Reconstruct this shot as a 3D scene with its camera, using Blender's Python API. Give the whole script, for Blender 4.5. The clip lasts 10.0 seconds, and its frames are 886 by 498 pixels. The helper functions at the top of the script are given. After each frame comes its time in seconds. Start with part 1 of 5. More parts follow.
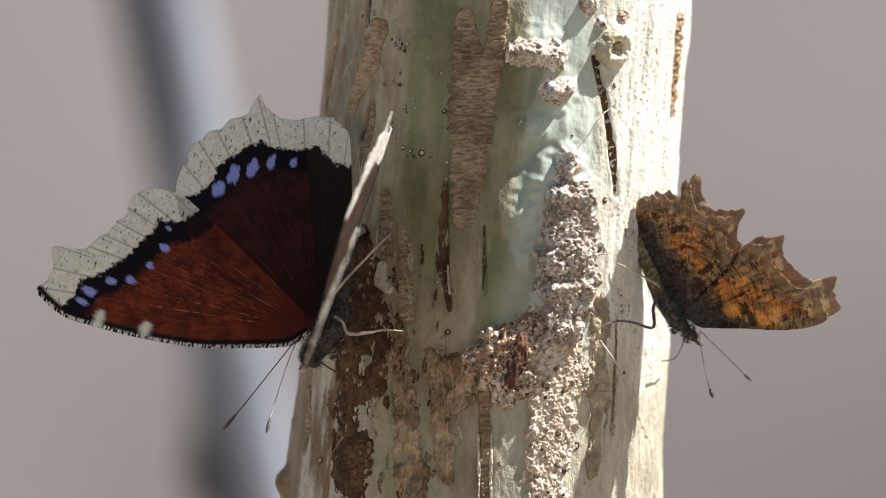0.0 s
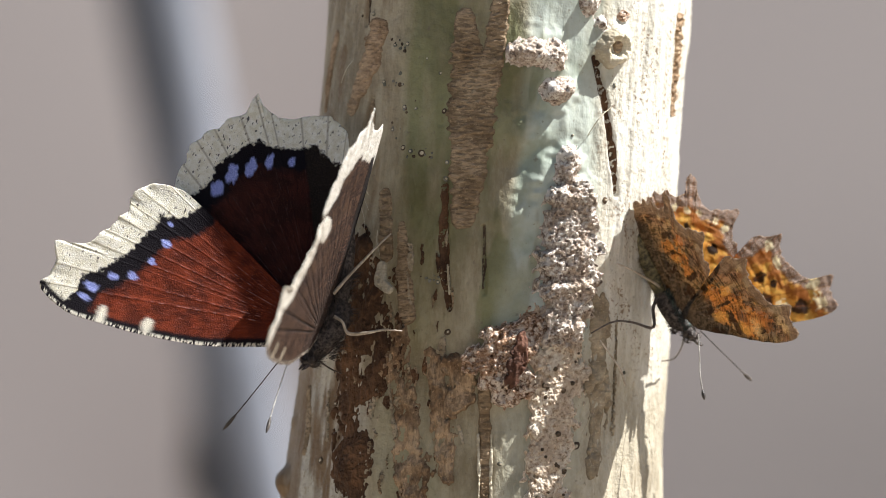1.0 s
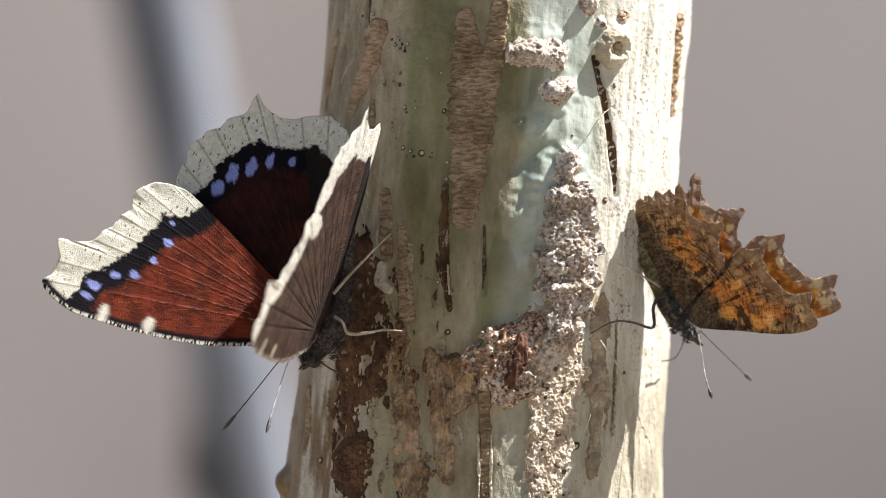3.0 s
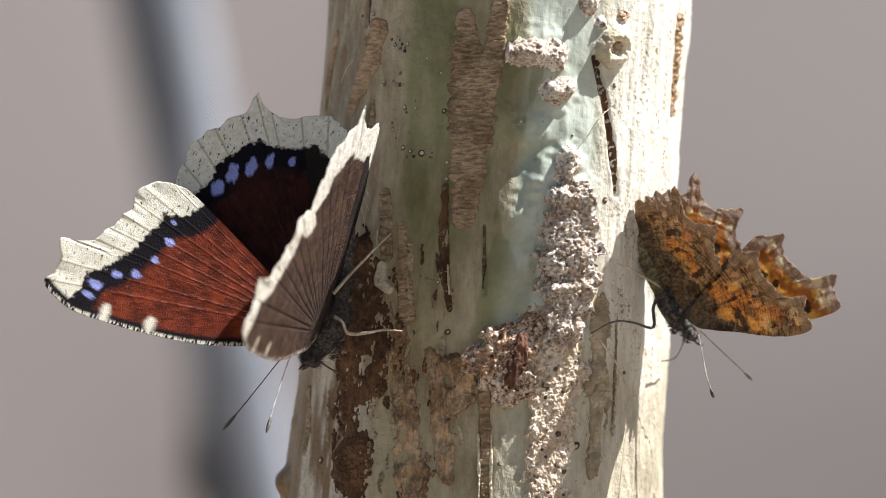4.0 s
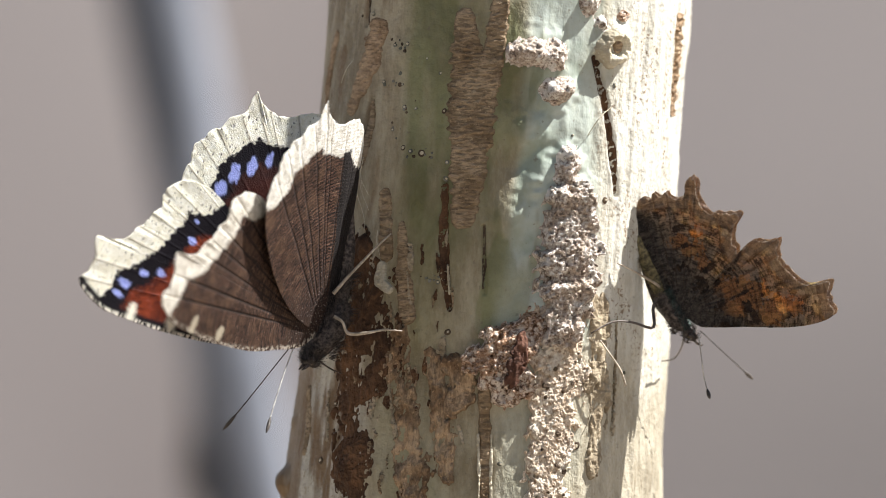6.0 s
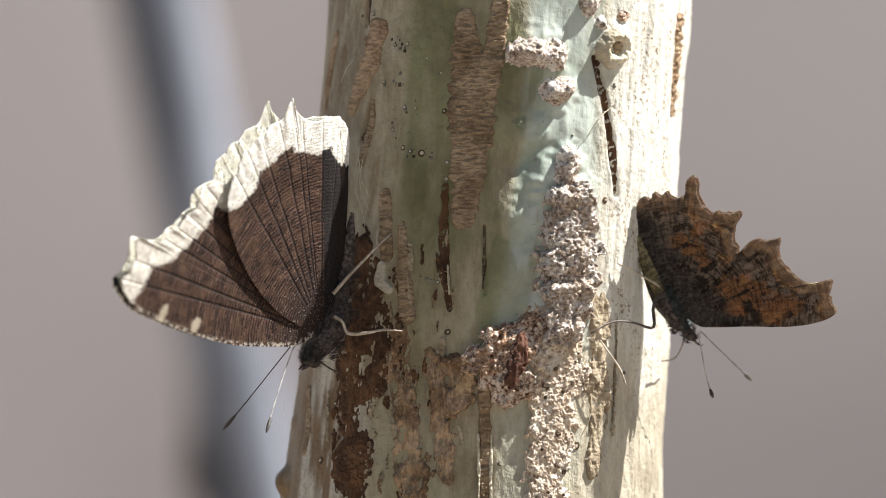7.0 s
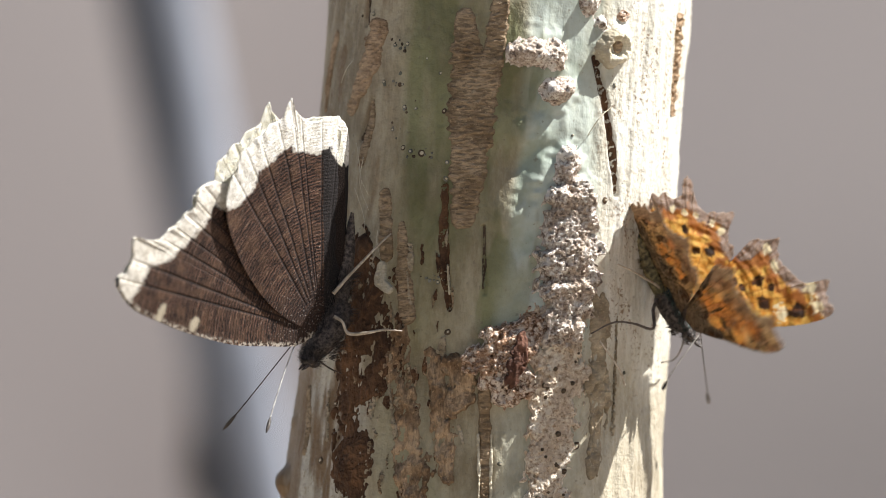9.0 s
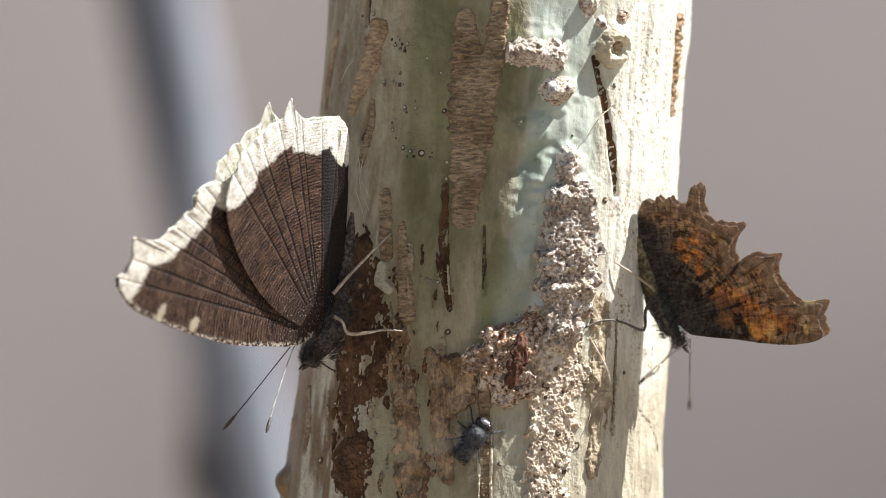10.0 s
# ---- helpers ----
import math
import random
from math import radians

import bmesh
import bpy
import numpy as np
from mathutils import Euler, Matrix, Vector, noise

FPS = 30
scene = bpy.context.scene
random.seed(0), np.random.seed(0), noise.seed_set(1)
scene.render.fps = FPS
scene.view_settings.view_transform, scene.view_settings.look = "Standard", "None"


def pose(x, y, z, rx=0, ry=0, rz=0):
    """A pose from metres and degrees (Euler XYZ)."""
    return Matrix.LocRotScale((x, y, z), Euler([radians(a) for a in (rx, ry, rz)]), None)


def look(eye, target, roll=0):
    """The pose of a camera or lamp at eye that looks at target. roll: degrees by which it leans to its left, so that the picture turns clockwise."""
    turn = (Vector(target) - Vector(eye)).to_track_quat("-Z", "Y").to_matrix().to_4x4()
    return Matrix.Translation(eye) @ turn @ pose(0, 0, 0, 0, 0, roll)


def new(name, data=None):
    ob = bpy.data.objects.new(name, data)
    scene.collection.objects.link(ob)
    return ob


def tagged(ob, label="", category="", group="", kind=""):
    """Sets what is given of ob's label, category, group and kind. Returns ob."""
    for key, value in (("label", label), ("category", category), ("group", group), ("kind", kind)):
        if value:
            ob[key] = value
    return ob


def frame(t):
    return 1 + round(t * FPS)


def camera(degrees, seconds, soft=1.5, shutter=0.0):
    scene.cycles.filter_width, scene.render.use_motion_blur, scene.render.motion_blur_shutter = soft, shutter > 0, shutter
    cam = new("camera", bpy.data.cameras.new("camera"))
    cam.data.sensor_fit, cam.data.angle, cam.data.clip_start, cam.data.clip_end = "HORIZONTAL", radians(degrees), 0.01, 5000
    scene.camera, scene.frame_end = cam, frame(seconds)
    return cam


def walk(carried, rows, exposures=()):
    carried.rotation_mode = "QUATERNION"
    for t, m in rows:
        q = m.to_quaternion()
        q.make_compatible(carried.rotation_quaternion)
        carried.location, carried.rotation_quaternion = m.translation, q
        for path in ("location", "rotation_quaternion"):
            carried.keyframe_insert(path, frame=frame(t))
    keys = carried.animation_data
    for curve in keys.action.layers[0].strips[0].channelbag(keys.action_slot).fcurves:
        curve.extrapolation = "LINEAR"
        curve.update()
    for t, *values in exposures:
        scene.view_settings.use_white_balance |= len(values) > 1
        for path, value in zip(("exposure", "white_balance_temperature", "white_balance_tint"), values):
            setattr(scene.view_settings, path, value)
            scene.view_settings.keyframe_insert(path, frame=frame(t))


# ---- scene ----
# ---- camera ----
# A long lens at 1.6 m: the picture spans 13 cm at the trunk's axis. Lengths below are in millimetres (MM).
MM = 0.001
EYE_Z = 1.30          # height of the lens over the ground
DIST = 1.60           # from the lens to the trunk's axis
cam = camera(4.6763, 10.0, soft=0.9, shutter=0.3)
cam.data.dof.use_dof = True
cam.data.dof.focus_distance = 1.575
cam.data.dof.aperture_fstop = 14.5
walk(cam, [(0.0, look((0, -DIST, EYE_Z), (0, 0, EYE_Z))), (10.0, look((0, -DIST, EYE_Z), (0, 0, EYE_Z)))],
     exposures=[(0.0, 1.20), (10.0, 1.20)])

# ---- world and sun ----
TO_SUN = Vector((0.60, 0.003, 0.80)).normalized()
world = bpy.data.worlds.new("world")
scene.world = world
world.use_nodes = True
wn = world.node_tree.nodes
sky = wn.new("ShaderNodeTexSky")
sky.sky_type = "NISHITA"
sky.sun_disc = False
sky.sun_elevation = math.asin(TO_SUN.z)
sky.sun_rotation = math.atan2(TO_SUN.x, TO_SUN.y)
world.node_tree.links.new(sky.outputs["Color"], wn["Background"].inputs["Color"])
wn["Background"].inputs["Strength"].default_value = 0.038
sun_data = bpy.data.lights.new("sun", "SUN")
sun_data.energy = 5.0
sun_data.angle = radians(0.53)
sun_data.color = (1.0, 0.985, 0.965)
sun = new("sun", sun_data)
sun.matrix_world = look((3, -1, 4), Vector((3, -1, 4)) - TO_SUN)


# ---- material helpers ----
class Tree:
    """A small builder for node materials."""

    def __init__(self, name):
        self.mat = bpy.data.materials.new(name)
        self.mat.use_nodes = True
        self.nt = self.mat.node_tree
        self.nodes = self.nt.nodes
        self.bsdf = self.nodes["Principled BSDF"]
        self.out = self.nodes["Material Output"]

    def put(self, socket, value):
        if isinstance(value, bpy.types.NodeSocket):
            self.nt.links.new(value, socket)
        elif isinstance(value, (tuple, list)) and len(value) == 3 and socket.type == "RGBA":
            socket.default_value = (*value, 1)
        else:
            socket.default_value = value

    def attr(self, name):
        n = self.nodes.new("ShaderNodeAttribute")
        n.attribute_name = name
        return n.outputs["Fac"]

    def place(self, name=None, scale=(1, 1, 1)):
        """Coordinates: object space, or a vector attribute, stretched."""
        if name:
            n = self.nodes.new("ShaderNodeAttribute")
            n.attribute_name = name
            co = n.outputs["Vector"]
        else:
            co = self.nodes.new("ShaderNodeTexCoord").outputs["Object"]
        m = self.nodes.new("ShaderNodeMapping")
        self.put(m.inputs["Vector"], co)
        m.inputs["Scale"].default_value = scale
        return m.outputs["Vector"]

    def noise(self, co, scale, detail=4, rough=0.6, distort=0.0):
        n = self.nodes.new("ShaderNodeTexNoise")
        self.put(n.inputs["Vector"], co)
        for k, v in (("Scale", scale), ("Detail", detail), ("Roughness", rough), ("Distortion", distort)):
            n.inputs[k].default_value = v
        return n.outputs["Fac"]

    def cells(self, co, scale, feature="F1"):
        n = self.nodes.new("ShaderNodeTexVoronoi")
        n.feature = feature
        self.put(n.inputs["Vector"], co)
        n.inputs["Scale"].default_value = scale
        return n.outputs["Distance"]

    def step(self, value, lo, hi, a=0.0, b=1.0):
        n = self.nodes.new("ShaderNodeMapRange")
        n.interpolation_type = "SMOOTHSTEP"
        for i, v in enumerate((value, lo, hi, a, b)):
            self.put(n.inputs[i], v)
        return n.outputs[0]

    def math(self, op, a, b=0.0):
        n = self.nodes.new("ShaderNodeMath")
        n.operation = op
        self.put(n.inputs[0], a)
        self.put(n.inputs[1], b)
        return n.outputs[0]

    def mix(self, fac, a, b, mode="MIX"):
        n = self.nodes.new("ShaderNodeMix")
        n.data_type, n.blend_type = "RGBA", mode
        self.put(n.inputs[0], fac)
        self.put(n.inputs[6], a)
        self.put(n.inputs[7], b)
        return n.outputs[2]

    def bump(self, height, strength, distance):
        n = self.nodes.new("ShaderNodeBump")
        self.put(n.inputs["Height"], height)
        n.inputs["Strength"].default_value = strength
        n.inputs["Distance"].default_value = distance
        self.put(self.bsdf.inputs["Normal"], n.outputs["Normal"])
        return n.outputs["Normal"]

    def done(self, color, rough=0.6, gloss=0.3, glow=0.0, through_color=None):
        """Closes the material; glow: the share of light that a thin sheet lets through."""
        self.put(self.bsdf.inputs["Base Color"], color)
        self.put(self.bsdf.inputs["Roughness"], rough)
        self.put(self.bsdf.inputs["Specular IOR Level"], gloss)
        if glow:
            tr = self.nodes.new("ShaderNodeBsdfTranslucent")
            self.put(tr.inputs["Color"], through_color or color)
            mx = self.nodes.new("ShaderNodeMixShader")
            mx.inputs[0].default_value = glow
            self.nt.links.new(self.bsdf.outputs[0], mx.inputs[1])
            self.nt.links.new(tr.outputs[0], mx.inputs[2])
            self.nt.links.new(mx.outputs[0], self.out.inputs["Surface"])
        return self.mat


# ---- materials: bark ----
def smooth_bark():
    t = Tree("smooth_bark")
    co = t.place()
    streak = t.place(scale=(1, 1, 0.3))
    thread = t.noise(t.place(scale=(1, 1, 0.06)), 1100, 3, 0.6)
    big = t.noise(co, 70, 4)
    mid = t.noise(streak, 620, 5, 0.7)
    fine = t.noise(co, 1500, 3)
    tan = t.mix(t.step(t.math("ADD", t.math("MULTIPLY", mid, 0.6), t.math("MULTIPLY", big, 0.4)), 0.36, 0.62), (0.25, 0.20, 0.125), (0.43, 0.375, 0.265))
    pale = t.mix(t.step(mid, 0.36, 0.6), (0.56, 0.53, 0.45), (0.68, 0.66, 0.59))
    green = t.mix(t.step(big, 0.35, 0.65), (0.125, 0.12, 0.048), (0.225, 0.225, 0.11))
    teal = t.mix(t.step(big, 0.4, 0.6), (0.27, 0.32, 0.26), (0.46, 0.51, 0.455))
    col = t.mix(t.attr("moss_shade"), t.mix(t.attr("cream"), tan, pale), green)
    col = t.mix(t.attr("bloom"), col, teal)
    col = t.mix(t.math("MULTIPLY", t.step(thread, 0.62, 0.74, 0, 0.22), t.attr("cream")), col, (0.46, 0.36, 0.22))
    specks = t.math("MULTIPLY", t.step(t.noise(co, 1900, 3), 0.54, 0.62), t.step(t.noise(t.place(scale=(1, 1, 0.35)), 330, 3), 0.46, 0.58))
    col = t.mix(t.math("MULTIPLY", specks, t.attr("cream")), col, (0.27, 0.20, 0.13))
    col = t.mix(t.attr("stain"), col, (0.20, 0.125, 0.06))
    col = t.mix(t.step(t.noise(co, 900, 2), 0.66, 0.74, 0, 0.55), col, (0.16, 0.13, 0.09))
    col = t.mix(t.step(fine, 0.3, 0.7, 0, 0.35), col, (0.9, 0.86, 0.76), "MULTIPLY")
    h = t.math("ADD", t.math("ADD", fine, t.math("MULTIPLY", mid, 1.2)), t.math("ADD", t.math("MULTIPLY", thread, 0.3), t.math("MULTIPLY", t.noise(co, 800, 3), 0.9)))
    t.bump(t.math("MULTIPLY", h, t.step(t.attr("bloom"), 0.0, 1.0, 1.0, 0.35)), 0.6, 0.00030)
    return t.done(col, t.step(fine, 0.3, 0.7, 0.38, 0.62), 0.45)


def scar_bark(name, dark, light, lines=1.0, lie=(0.25, 0.25, 1)):
    """Brown corky bark with fine ridges that run across it, or along it, as they lie."""
    t = Tree(name)
    co = t.place()
    across = t.place(scale=lie)
    r = t.noise(across, 2100, 3, 0.6, 0.4)
    big = t.noise(co, 190, 4)
    fine = t.noise(co, 2300, 3)
    col = t.mix(t.step(big, 0.32, 0.68), dark, light)
    col = t.mix(t.step(r, 0.42, 0.6, 0, 0.55 * lines), col, tuple(0.35 * c for c in dark))
    col = t.mix(t.step(fine, 0.55, 0.8, 0, 0.5), col, tuple(min(1, 1.7 * c) for c in light))
    col = t.mix(t.math("MULTIPLY", t.attr("rim"), 0.45), col, tuple(0.3 * c for c in dark))
    t.bump(t.math("ADD", t.math("MULTIPLY", r, -2.0 * lines), fine), 0.8, 0.00030)
    return t.done(col, 0.78, 0.25)


def crust_bark(name, dark, mid, light, wet=(0.35, 0.75), rot=0.5):
    """Granular scabby outgrowth: pale grains over dark pits."""
    t = Tree(name)
    co = t.place()
    g = t.noise(co, 1500, 6, 0.75)
    big = t.noise(co, 260, 3)
    clot = t.noise(t.place(scale=(1, 1, 0.6)), 620, 4, 0.65)
    fine = t.noise(co, 3600, 2)
    col = t.mix(t.step(g, 0.36, 0.5), dark, mid)
    col = t.mix(t.step(t.math("ADD", g, t.math("MULTIPLY", t.math("SUBTRACT", big, 0.5), 0.5)), 0.47, 0.60), col, light)
    col = t.mix(t.step(clot, 0.56, 0.65, 0, rot), col, t.mix(t.step(g, 0.45, 0.6), dark, tuple(0.55 * c for c in mid)))
    col = t.mix(t.step(fine, 0.62, 0.72, 0, 0.5), col, tuple(min(1, 1.08 * c) for c in light))
    t.bump(t.math("ADD", t.math("MULTIPLY", g, 2.0), t.math("MULTIPLY", fine, 0.6)), 0.9, 0.00040)
    return t.done(col, t.step(g, 0.4, 0.6, *wet), 0.5)


M_BARK = smooth_bark()
M_SCAR = scar_bark("brown_scar_bark", (0.235, 0.16, 0.09), (0.45, 0.34, 0.22))
M_SCAR_PALE = scar_bark("tan_scar_bark", (0.28, 0.18, 0.10), (0.55, 0.40, 0.26), 0.5)
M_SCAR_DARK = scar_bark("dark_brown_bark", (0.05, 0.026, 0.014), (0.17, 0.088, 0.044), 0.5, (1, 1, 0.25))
M_CRUST = crust_bark("pale_crust", (0.14, 0.085, 0.058), (0.62, 0.49, 0.38), (0.92, 0.86, 0.79), rot=0.45)
M_CRUST_SAND = crust_bark("sandy_crust", (0.38, 0.25, 0.15), (0.72, 0.57, 0.42), (0.90, 0.80, 0.66), rot=0.15)
M_CRUST_RED = crust_bark("red_brown_crust", (0.075, 0.036, 0.022), (0.50, 0.30, 0.18), (0.92, 0.80, 0.68), (0.10, 0.5), 0.42)
M_PALE_FLAKE = scar_bark("pale_flake", (0.45, 0.39, 0.28), (0.68, 0.62, 0.48), 0.3)
M_LIP = scar_bark("weathered_lip_bark", (0.27, 0.21, 0.135), (0.50, 0.42, 0.30), 0.4)
M_SCAR_LOW = scar_bark("olive_brown_scar_bark", (0.19, 0.115, 0.062), (0.52, 0.375, 0.235), 0.75, (1, 1, 0.22))
M_HEART = scar_bark("red_heart_bark", (0.045, 0.020, 0.013), (0.15, 0.068, 0.042), 0.5)
M_PIT = scar_bark("pit_dark", (0.05, 0.032, 0.02), (0.14, 0.10, 0.066), 0.4)
M_PORE = scar_bark("pore_grey", (0.09, 0.085, 0.065), (0.24, 0.235, 0.20), 0.3)


# ---- numeric noise for relief ----
def grain(x, y, seed=0):
    """Smooth value noise in -1..1 on arrays."""
    xi, yi = np.floor(x).astype(np.int64), np.floor(y).astype(np.int64)
    fx, fy = x - xi, y - yi
    fx, fy = fx * fx * (3 - 2 * fx), fy * fy * (3 - 2 * fy)

    def corner(i, j):
        h = (i * 374761393 + j * 668265263 + seed * 1442695041) & 0x7FFFFFFF
        h = ((h ^ (h >> 13)) * 1274126177) & 0x7FFFFFFF
        return ((h ^ (h >> 16)) & 0xFFFF) / 32767.5 - 1

    top = corner(xi, yi) * (1 - fx) + corner(xi + 1, yi) * fx
    low = corner(xi, yi + 1) * (1 - fx) + corner(xi + 1, yi + 1) * fx
    return top * (1 - fy) + low * fy


def rough_noise(x, y, octaves=4, seed=0, gain=0.5):
    total, amp = 0, 1.0
    for k in range(octaves):
        total = total + amp * grain(x * 2 ** k + 17.3 * k, y * 2 ** k - 9.1 * k, seed + k)
        amp *= gain
    return total


def grains(x, y, seed=0):
    """Packed grains of uneven height: nearest-point cells."""
    xi, yi = np.floor(x), np.floor(y)
    best, high = np.full(np.shape(x), 9.0), np.zeros(np.shape(x))
    for i in (-1, 0, 1):
        for j in (-1, 0, 1):
            cx, cy = (xi + i).astype(np.int64), (yi + j).astype(np.int64)
            h = (cx * 374761393 + cy * 668265263 + seed * 1442695041) & 0x7FFFFFFF
            h = ((h ^ (h >> 13)) * 1274126177) & 0x7FFFFFFF
            a, b, c = (h & 1023) / 1023.0, ((h >> 10) & 1023) / 1023.0, ((h >> 20) & 1023) / 1023.0
            d = np.hypot(x - cx - a, y - cy - b)
            near = d < best
            best, high = np.where(near, d, best), np.where(near, c, high)
    return 1.1 - 1.5 * best + 0.9 * (high - 0.5)


def smooth(x, lo, hi):
    t = np.clip((x - lo) / (hi - lo), 0, 1)
    return t * t * (3 - 2 * t)


# ---- mesh helpers ----
def mesh_object(name, verts, faces, mats, parent=None, label="", shade=True, mat_index=None, attrs=None):
    """Links one mesh; verts in metres, faces as an array of quads or a list."""
    me = bpy.data.meshes.new(name)
    if isinstance(faces, np.ndarray):
        n, k = faces.shape
        me.vertices.add(len(verts))
        me.vertices.foreach_set("co", np.asarray(verts, dtype=np.float32).ravel())
        me.loops.add(n * k)
        me.loops.foreach_set("vertex_index", faces.astype(np.int32).ravel())
        me.polygons.add(n)
        me.polygons.foreach_set("loop_start", np.arange(0, n * k, k, dtype=np.int32))
        me.update(calc_edges=True)
    else:
        me.from_pydata([tuple(v) for v in verts], [], faces)
    for m in (mats if isinstance(mats, (list, tuple)) else [mats]):
        me.materials.append(m)
    if mat_index is not None:
        me.polygons.foreach_set("material_index", np.asarray(mat_index, dtype=np.int32))
    me.polygons.foreach_set("use_smooth", np.full(len(me.polygons), shade))
    for key, values in (attrs or {}).items():
        values = np.asarray(values, dtype=np.float32)
        if values.ndim == 1:
            me.attributes.new(key, "FLOAT", "POINT").data.foreach_set("value", values)
        else:
            me.attributes.new(key, "FLOAT_VECTOR", "POINT").data.foreach_set("vector", values.ravel())
    me.validate()
    me.update()
    ob = new(name, me)
    if parent is not None:
        ob.parent = parent
    if label:
        tagged(ob, label)
    return ob


def sheet_faces(rows, cols, closed=False):
    i, j = np.meshgrid(np.arange(rows - 1), np.arange(cols if closed else cols - 1), indexing="ij")
    j2 = (j + 1) % cols
    return np.stack([i * cols + j, i * cols + j2, (i + 1) * cols + j2, (i + 1) * cols + j], -1).reshape(-1, 4)


def spline(points, n):
    """Points along a smooth curve through the given ones."""
    p = np.asarray(points, dtype=float)
    q = np.vstack([2 * p[0] - p[1], p, 2 * p[-1] - p[-2]])
    t = np.linspace(0, len(p) - 1 - 1e-9, n)
    k = t.astype(int)
    f = (t - k)[:, None]
    a, b, c, d = q[k], q[k + 1], q[k + 2], q[k + 3]
    return 0.5 * (2 * b + (c - a) * f + (2 * a - 5 * b + 4 * c - d) * f ** 2 + (3 * b - a - 3 * c + d) * f ** 3)


def tube_mesh(path, radii, sides=8, n=24):
    """A tapered tube with closed ends along a smooth path: vertices and faces."""
    p = spline(path, n)
    r = np.interp(np.linspace(0, 1, n), np.linspace(0, 1, len(radii)), radii)
    verts = []
    tan = np.gradient(p, axis=0)
    ref = np.array([0.31, 0.52, 0.79])
    for k in range(n):
        t = tan[k] / (np.linalg.norm(tan[k]) + 1e-12)
        u = np.cross(t, ref)
        u /= np.linalg.norm(u)
        w = np.cross(t, u)
        for s in range(sides):
            a = 2 * math.pi * s / sides
            verts.append(p[k] + r[k] * (math.cos(a) * u + math.sin(a) * w))
    faces = [tuple(int(v) for v in f) for f in sheet_faces(n, sides, True)]
    faces += [tuple(range(sides))[::-1], tuple(range((n - 1) * sides, n * sides))]
    return verts, faces


def tube(name, path, radii, mat, parent, label="", sides=8, n=24):
    v, f = tube_mesh([[c * MM for c in q] for q in path], [q * MM for q in radii], sides, n)
    return mesh_object(name, v, f, mat, parent, label)


def lump_mesh(centre, radii, rows=14, cols=18, wobble=0.0, seed=0):
    """An uneven rounded body: vertices and faces."""
    th, ph = np.meshgrid(np.linspace(0.001, math.pi - 0.001, rows), np.linspace(0, 2 * math.pi, cols, endpoint=False), indexing="ij")
    k = 1 + wobble * grain(th * 3 + 5, np.cos(ph) * 2.2 + np.sin(ph) * 1.3 + 9, seed)
    v = np.stack([centre[0] + radii[0] * k * np.sin(th) * np.cos(ph), centre[1] + radii[1] * k * np.sin(th) * np.sin(ph),
                  centre[2] + radii[2] * k * np.cos(th)], -1).reshape(-1, 3)
    return v, sheet_faces(rows, cols, True)


def lump(name, centre, radii, mat, parent, label="", **kw):
    v, f = lump_mesh(centre, radii, **kw)
    return mesh_object(name, v * MM, f, mat, parent, label)


# ---- ground and distance ----
def litter():
    t = Tree("leaf_litter")
    co = t.place()
    n = t.noise(co, 14, 6, 0.7)
    m = t.noise(co, 1.6, 3)
    col = t.mix(t.step(n, 0.35, 0.65), (0.16, 0.12, 0.085), (0.36, 0.30, 0.24))
    col = t.mix(t.step(m, 0.4, 0.7, 0, 0.5), col, (0.30, 0.28, 0.24))
    t.bump(n, 0.7, 0.03)
    return t.done(col, 0.9, 0.2)


def hillside():
    """Bare grey spring woodland far off, all detail lost in distance; part of its brightness is emitted."""
    t = Tree("distant_woodland_glow")
    co = t.place()
    n = t.noise(t.place(scale=(1, 1, 0.25)), 1.3, 3)
    m = t.noise(co, 0.5, 2)
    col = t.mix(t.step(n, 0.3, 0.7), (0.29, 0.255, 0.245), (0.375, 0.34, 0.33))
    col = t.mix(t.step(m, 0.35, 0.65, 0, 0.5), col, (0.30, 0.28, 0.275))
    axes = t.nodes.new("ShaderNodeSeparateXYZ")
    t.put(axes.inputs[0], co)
    # Vignette-like darkening towards the lower right, painted into the colour.
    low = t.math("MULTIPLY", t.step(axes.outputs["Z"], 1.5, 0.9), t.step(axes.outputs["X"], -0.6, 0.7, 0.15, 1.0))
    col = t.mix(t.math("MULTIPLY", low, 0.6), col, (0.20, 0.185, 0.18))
    # The backdrop emits light to reach its brightness; it is no lamp.
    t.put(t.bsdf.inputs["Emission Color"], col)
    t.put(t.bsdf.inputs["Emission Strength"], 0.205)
    return t.done(col, 0.95, 0.1)


gx, gy = np.meshgrid(np.linspace(-60, 60, 61), np.linspace(-60, 60, 61))
gz = 0.05 * rough_noise(gx * 0.9, gy * 0.9, 3, 3) - 0.02
ground = tagged(mesh_object("ground", np.stack([gx, gy, gz], -1).reshape(-1, 3), sheet_faces(61, 61), litter()),
                "dry brown leaf litter on the woodland floor", "ground", kind="structure")
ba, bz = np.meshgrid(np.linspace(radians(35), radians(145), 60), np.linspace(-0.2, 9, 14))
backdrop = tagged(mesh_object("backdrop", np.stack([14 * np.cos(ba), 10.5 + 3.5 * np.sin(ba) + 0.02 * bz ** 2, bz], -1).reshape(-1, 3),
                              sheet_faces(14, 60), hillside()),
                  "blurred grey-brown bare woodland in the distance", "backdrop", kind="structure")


# ---- the trunk ----
GROUND = -1000 * EYE_Z            # the ground, in mm from the lens's height


def axis_x(z):
    return 7.0 + 0.075 * z


def radius(z):
    return 27.0 - 0.0135 * z + 0.9 * smooth(-z, 18, 45) - 0.9 * smooth(-z, 45, 120)


